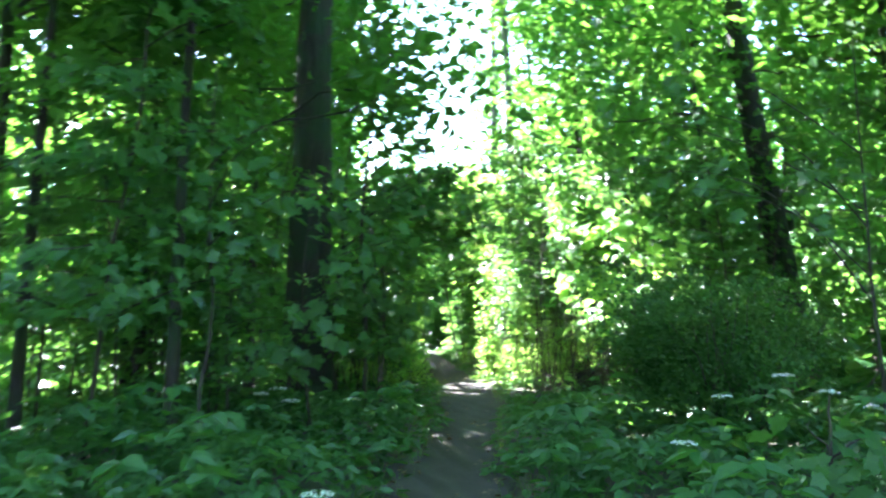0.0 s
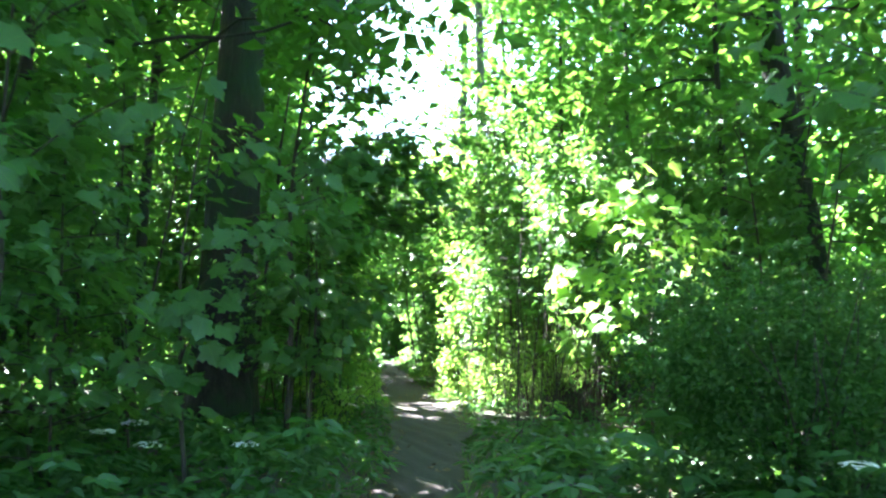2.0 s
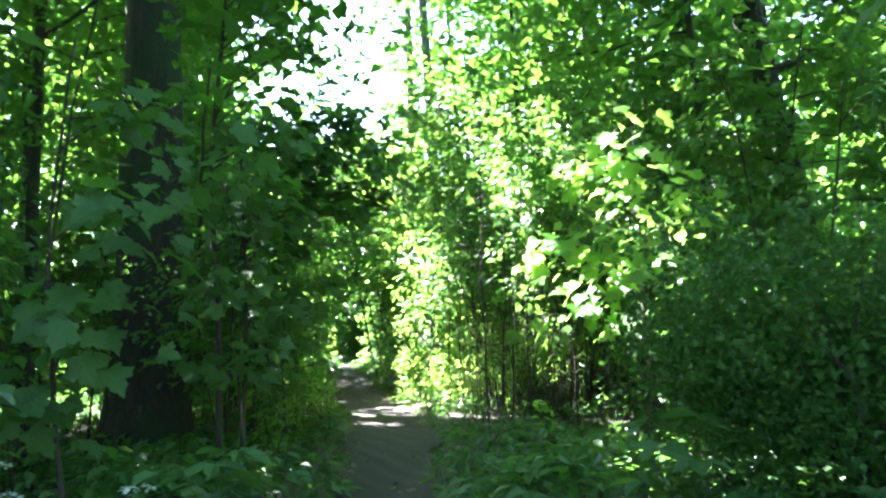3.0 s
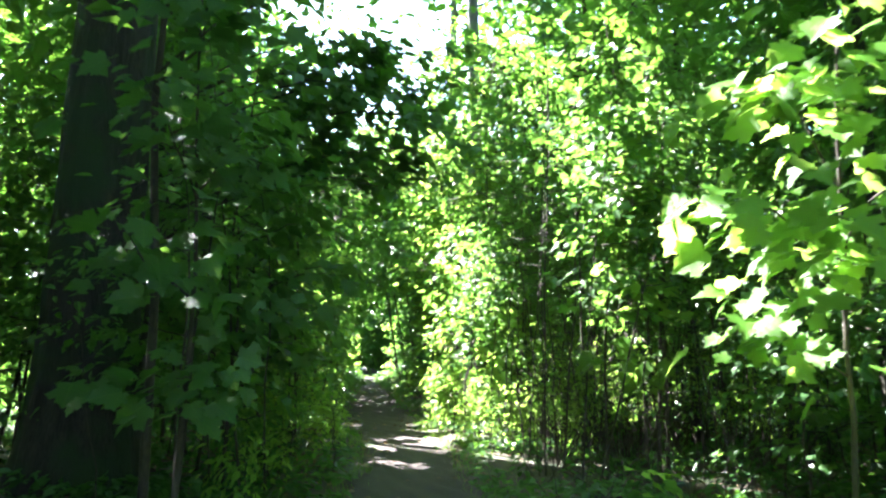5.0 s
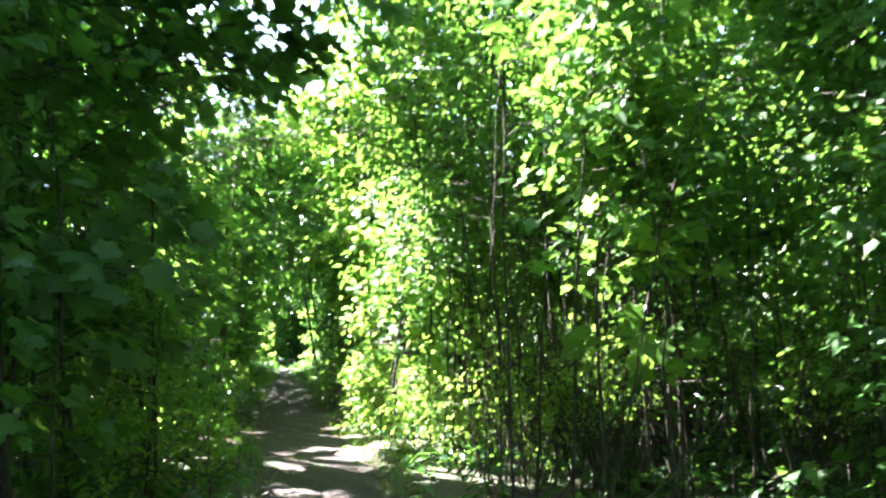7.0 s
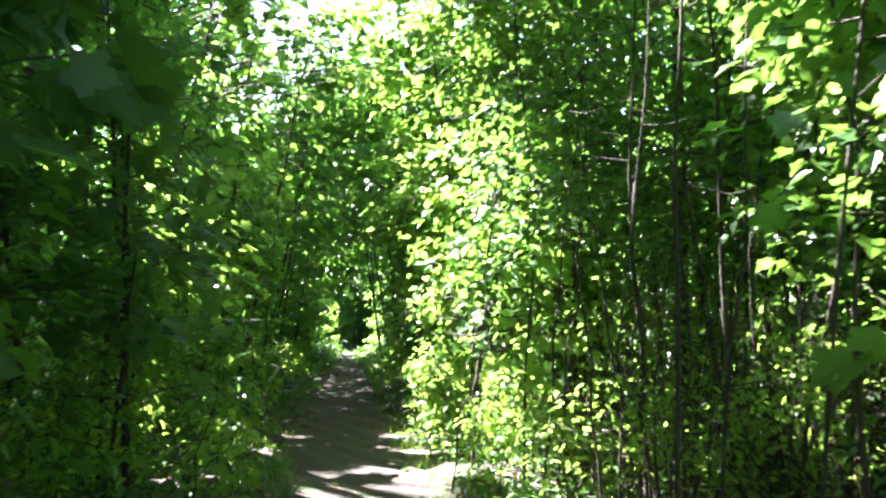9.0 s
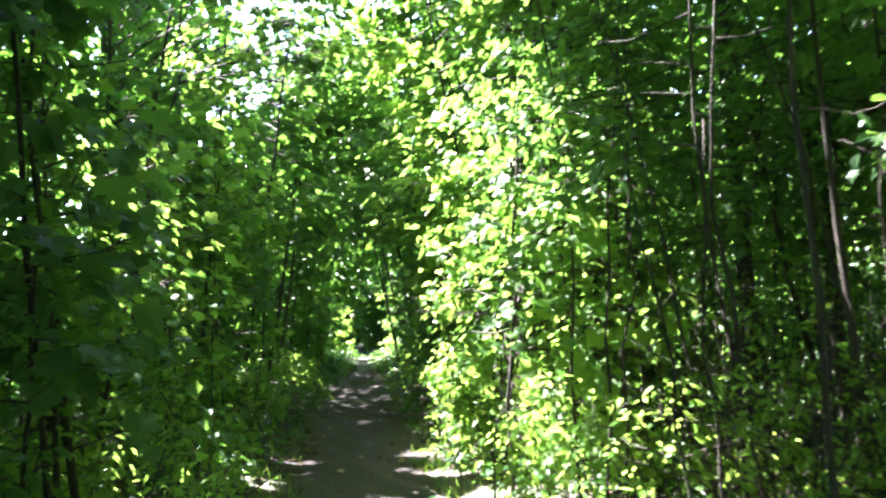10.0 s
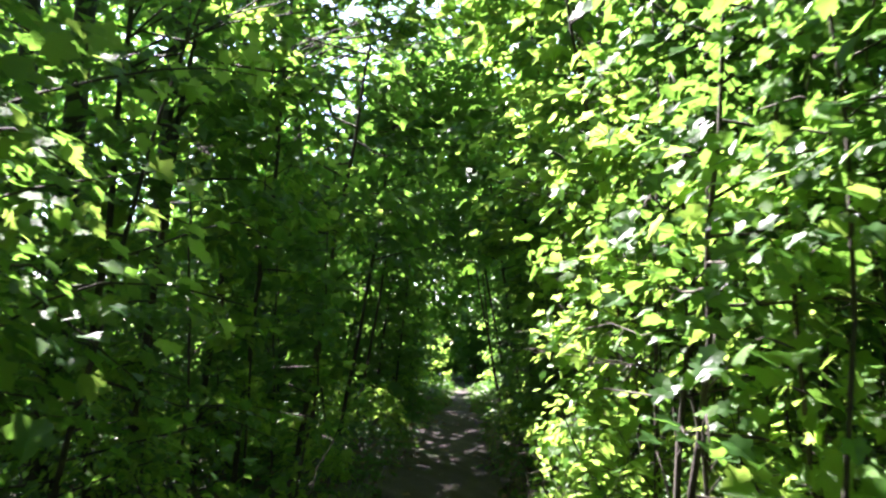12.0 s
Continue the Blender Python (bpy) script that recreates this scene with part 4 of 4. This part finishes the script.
# ---- undergrowth ----
def herb_frames(x, y, top, leaves_each, wide=0.16):
    P, D, N = [], [], []
    for k in range(leaves_each):
        a = k * 2.2 + rng.uniform(0, 6.28, len(x))
        r = rng.uniform(0.03, wide, len(x))
        P.append(np.c_[x + np.cos(a) * r, y + np.sin(a) * r, ground_height(x, y) + top * rng.uniform(0.35, 1.0, len(x))])
        D.append(np.c_[np.cos(a), np.sin(a), rng.normal(-0.15, 0.25, len(x))])
        N.append(rng.normal(0, 0.3, (len(x), 3)) + (0, 0, 1))
    return np.concatenate(P), np.concatenate(D), np.concatenate(N)


def herb_cover(count, x0, x1, y0, y1, clear, size, tall_, name, label):
    """A carpet of broad-leaved herbs, one sheet of growth."""
    x, y = rng.uniform(x0, x1, count), rng.uniform(y0, y1, count)
    off = np.abs(x - path_x(y)) - path_half(y)
    ok = (off > clear) & (rng.random(count) < 0.35 + 0.65 * np.clip(off / 0.7, 0, 1))
    x, y, off = x[ok], y[ok], off[ok]
    top = tall_ * np.clip(0.25 + off * 0.9, 0.25, 1) * (0.7 + 0.3 * np.sin(x * 2.1 + 1) * np.sin(y * 1.7))
    P, D, N = herb_frames(x, y, top, 7)
    V, F = foliage(P, D, N, size * rng.uniform(0.6, 1.25, len(P)), OVATE_LEAF)
    tagged(new(name, mesh(name, V, F, HERB)), label, "undergrowth", kind="stuff")


reseed(9)
herb_cover(5200, -7, 7, 1.0, 13, 0.0, 0.14, 0.55, "undergrowth", "broad-leaved green herbs covering the ground by the path")
herb_cover(7000, -8, 8, 13, 36, 0.0, 0.11, 0.32, "low_undergrowth", "low green herbs on the shaded wood floor")
herb_cover(2600, -4, 4, 33, 48, 0.0, 0.12, 0.45, "far_herbs", "green herbs closing in on the far end of the path")


def herb_kind(height, count, label):
    """A herb: a few upright stalks with leaves of three leaflets."""
    ob = empty("herb", HERE, label, "herb", "tall herbs beside the path")
    for i in range(count):
        a = i * 2.4 + rng.uniform(-0.4, 0.4)
        reach = rng.uniform(0.05, 0.32)
        tip = np.array([math.cos(a) * reach, math.sin(a) * reach, height * rng.uniform(0.6, 1.05)])
        part("stalk", mesh("stalk", *tube(wander((0, 0, -0.03), tip, 5, 0.01), np.linspace(0.005, 0.002, 5), 4), HERB, True), ob)
        out = np.array([math.cos(a), math.sin(a), -0.1])
        side = np.array([-math.sin(a), math.cos(a), 0])
        D = np.array([out, out * 0.4 + side, out * 0.4 - side]) + rng.normal(0, 0.12, (3, 3))
        N = np.array([0, 0, 1.0]) + rng.normal(0, 0.22, (3, 3)) + out * 0.2
        part("leaf", mesh("leaf", *foliage(np.repeat(tip[None], 3, 0), D, N, rng.uniform(0.13, 0.2, 3), OVATE_LEAF), HERB), ob)
    return ob


reseed(10)
herbs = [herb_kind(h, c, "tall green herb with broad three-part leaves") for h, c in ((0.55, 7), (0.7, 8), (0.45, 6), (0.8, 9))]
scatter(herbs, spots(48, -4.0, -0.4, 3.5, 10, 0.25, 0.28) + spots(50, 0.4, 5.0, 3.5, 9.5, 0.25, 0.28), 0.75, 1.15)


def umbel_flower(x, y, z):
    """A white flat flower head on a thin stalk."""
    g = float(ground_height(x, y))
    ob = empty("flower", pose(x, y, g), "white flat flower head on a thin green stalk", "flower", "white flowers among the herbs")
    top = np.array([rng.normal(0, 0.03), rng.normal(0, 0.03), z - g])
    part("stalk", mesh("stalk", *tube(wander((0, 0, -0.03), top, 5, 0.01), np.linspace(0.004, 0.002, 5), 4), HERB, True), ob)
    n = 60
    a, r = rng.uniform(0, 6.28, n), 0.085 * np.sqrt(rng.uniform(0, 1, n))
    P = top + np.c_[np.cos(a) * r, np.sin(a) * r, 0.02 - r * r * 3 + rng.normal(0, 0.004, n)]
    V, F = foliage(P, np.c_[np.cos(a), np.sin(a), np.zeros(n)], rng.normal(0, 0.2, (n, 3)) + (0, 0, 1), np.full(n, 0.022), CLUMP_LEAF)
    part("flower_head", mesh("flower_head", V, F, PETAL), ob)


for f in [(3.2, 7.0, 0.85), (2.85, 7.1, 0.98), (2.45, 7.4, 0.78), (3.6, 7.0, 0.74), (1.75, 6.2, 0.55), (-2.0, 9.2, 0.66), (-1.8, 9.4, 0.7), (-1.6, 9.0, 0.6), (-0.95, 9.0, 0.62), (-0.7, 5.0, 0.42)]:
    umbel_flower(*f)


def grass_edge():
    n = 9000
    y = rng.uniform(1.5, 46, n)
    sgn = np.where(rng.random(n) < 0.5, -1, 1)
    x = path_x(y) + sgn * (path_half(y) + np.abs(rng.normal(0, 0.22, n)) - 0.03)
    P = np.c_[x, y, ground_height(x, y) - 0.01]
    D = np.c_[rng.normal(0, 0.4, n), rng.normal(0, 0.4, n), np.ones(n)]
    V, F = foliage(P, D, rng.normal(0, 1, (n, 3)) * (1, 1, 0.2), rng.uniform(0.05, 0.2, n), BLADE)
    tagged(new("grass", mesh("grass", V, F, GRASS)), "thin grass blades along the edges of the path", "grass", kind="stuff")


def litter():
    n = 9000
    x, y = rng.uniform(-5, 6, n), rng.uniform(2, 40, n)
    near = np.abs(x - path_x(y)) < path_half(y) * 0.7
    ok = ~near | (rng.random(n) < 0.16)
    x, y, near = x[ok], y[ok], near[ok]
    n = len(x)
    P = np.c_[x, y, np.where(near, 0.015, np.maximum(ground_height(x, y) + 0.012, 0.015))]
    V, F = foliage(P, rng.normal(0, 1, (n, 3)) * (1, 1, 0.1), rng.normal(0, 0.25, (n, 3)) + (0, 0, 1), rng.uniform(0.03, 0.09, n), CLUMP_LEAF)
    tagged(new("leaf_litter", mesh("leaf_litter", V, F, DRY)), "dry brown fallen leaves lying on the path and soil", "leaf litter", kind="stuff")


reseed(12)
grass_edge()
litter()


def brushwood():
    """Thin brown twigs tangled under the thicket."""
    pieces = []
    for _ in range(420):
        x, y = rng.uniform(1.7, 6.0), rng.uniform(14.3, 22)
        if abs(x - path_x(y)) < path_half(y) + 0.35:
            continue
        a, ln = rng.uniform(0, 6.28), rng.uniform(0.5, 1.7)
        lift = rng.uniform(0.25, 1.0)
        p = np.array([x, y, float(ground_height(x, y))])
        q = p + np.array([math.cos(a) * ln * (1.05 - lift), math.sin(a) * ln * (1.05 - lift), ln * lift])
        pieces.append(tube(wander(p, q, 5, 0.03), np.linspace(0.006, 0.002, 5), 3))
    tagged(new("brushwood", mesh("brushwood", *join(pieces), TWIG, True)), "tangle of thin brown twigs under the thicket", "brushwood", kind="stuff")


reseed(16)
brushwood()


def dead_stick(a, b, radius, label="pale dead branch lodged in the thicket"):
    ob = new("dead_branch", mesh("dead_branch", *tube(wander((0, 0, 0), np.array(b) - np.array(a), 9, 0.02), np.linspace(radius, radius * 0.35, 9), 6), DEADWOOD, True))
    ob.matrix_basis = pose(*a)
    tagged(ob, label, "branch", "dead branches")


dead_stick((3.5, 15.0, 0.0), (3.1, 15.3, 1.9), 0.006)
dead_stick((2.2, 15.2, 0.02), (2.9, 15.0, 0.85), 0.007)
dead_stick((2.3, 21.0, 0.0), (2.38, 21.0, 2.3), 0.008, "pale upright dead stem among saplings")
dead_stick((3.3, 20.4, 0.0), (3.5, 20.3, 1.7), 0.008, "pale upright dead stem among saplings")
dead_stick((5.4, 11.5, 0.02), (7.5, 13.2, 1.5), 0.03, "fallen dead branch leaning in the undergrowth")


def far_woods():
    P = []
    for _ in range(1300):
        a = rng.uniform(-1.0, 1.0) if rng.random() < 0.8 else rng.uniform(-np.pi, np.pi)
        d = rng.uniform(26, 46)
        x, y = math.sin(a) * d, 16 + math.cos(a) * d
        if abs(x - path_x(y)) < 1.6 and 0 < y < 53 or y < 42 and abs(x) < 9 and y > -6:
            continue
        z = 13 * rng.random() ** 1.3 + 0.3
        if abs(x + 0.5) < 5 and z > 9.5:
            continue
        P.append(np.array([x, y, z]) + rng.normal(0, 1, (52, 3)) * (1.4, 1.4, 0.8))
    for _ in range(260):
        P.append(np.array([rng.uniform(-8, 8), rng.uniform(53, 66), 10 * rng.random() + 0.2]) + rng.normal(0, 1, (52, 3)) * (1.2, 1.2, 0.8))
    P = np.concatenate(P)
    P = P[(P[:, 2] > 0.05) & shaded(P) & ~((np.abs(P[:, 0] + 0.4) < 1.6) & (P[:, 1] < 51) & (P[:, 2] < 4.2))]
    n = len(P)
    V, F = foliage(P, rng.normal(0, 1, (n, 3)), rng.normal(0, 0.6, (n, 3)) + (0, 0, 1), 0.42 * rng.uniform(0.6, 1.2, n), CLUMP_LEAF)
    tagged(new("far_woods", mesh("far_woods", V, F, CANOPY)), "sunlit green foliage of the wood farther off", "woods", kind="stuff")


reseed(13)
far_woods()


def side_woods():
    """Foliage added to both sides and behind, mostly unseen, to block low light from there; no single trees."""
    P = []
    for _ in range(1500):
        y = rng.uniform(-16, 30)
        d = rng.uniform(10.5, 19)
        x = d * (1 if rng.random() < 0.5 else -1)
        if rng.random() < 0.12:
            x, y = rng.uniform(-14, 14), rng.uniform(-20, -7)
        P.append(np.array([x, y, 9.5 * rng.random() ** 1.2 + 0.2]) + rng.normal(0, 1, (26, 3)) * (0.9, 0.9, 0.5))
    P = np.concatenate(P)
    P = P[(P[:, 2] > 0.05) & shaded(P)]
    n = len(P)
    V, F = foliage(P, rng.normal(0, 1, (n, 3)), rng.normal(0, 0.5, (n, 3)) + (0, 0, 1), 0.45 * rng.uniform(0.6, 1.2, n), CLUMP_LEAF)
    tagged(new("side_woods", mesh("side_woods", V, F, CANOPY)), "foliage added beside and behind the path to block side light", "woods", kind="stuff")


reseed(21)
side_woods()


def far_undergrowth():
    n = 22000
    x, y = rng.uniform(-32, 32, n), rng.uniform(-16, 60, n)
    ok = (np.abs(x - path_x(y)) > 1.3) & ((np.abs(x) > 6.5) | (y > 34) | (y < 0))
    x, y = x[ok], y[ok]
    n = len(x)
    P = np.c_[x, y, ground_height(x, y) + rng.uniform(0.05, 0.9, n) ** 1.4]
    V, F = foliage(P, rng.normal(0, 1, (n, 3)) * (1, 1, 0.4), rng.normal(0, 0.4, (n, 3)) + (0, 0, 1), rng.uniform(0.3, 0.62, n), CLUMP_LEAF)
    tagged(new("far_undergrowth", mesh("far_undergrowth", V, F, HERB)), "low green growth on the wood floor farther off", "undergrowth", kind="stuff")


far_undergrowth()
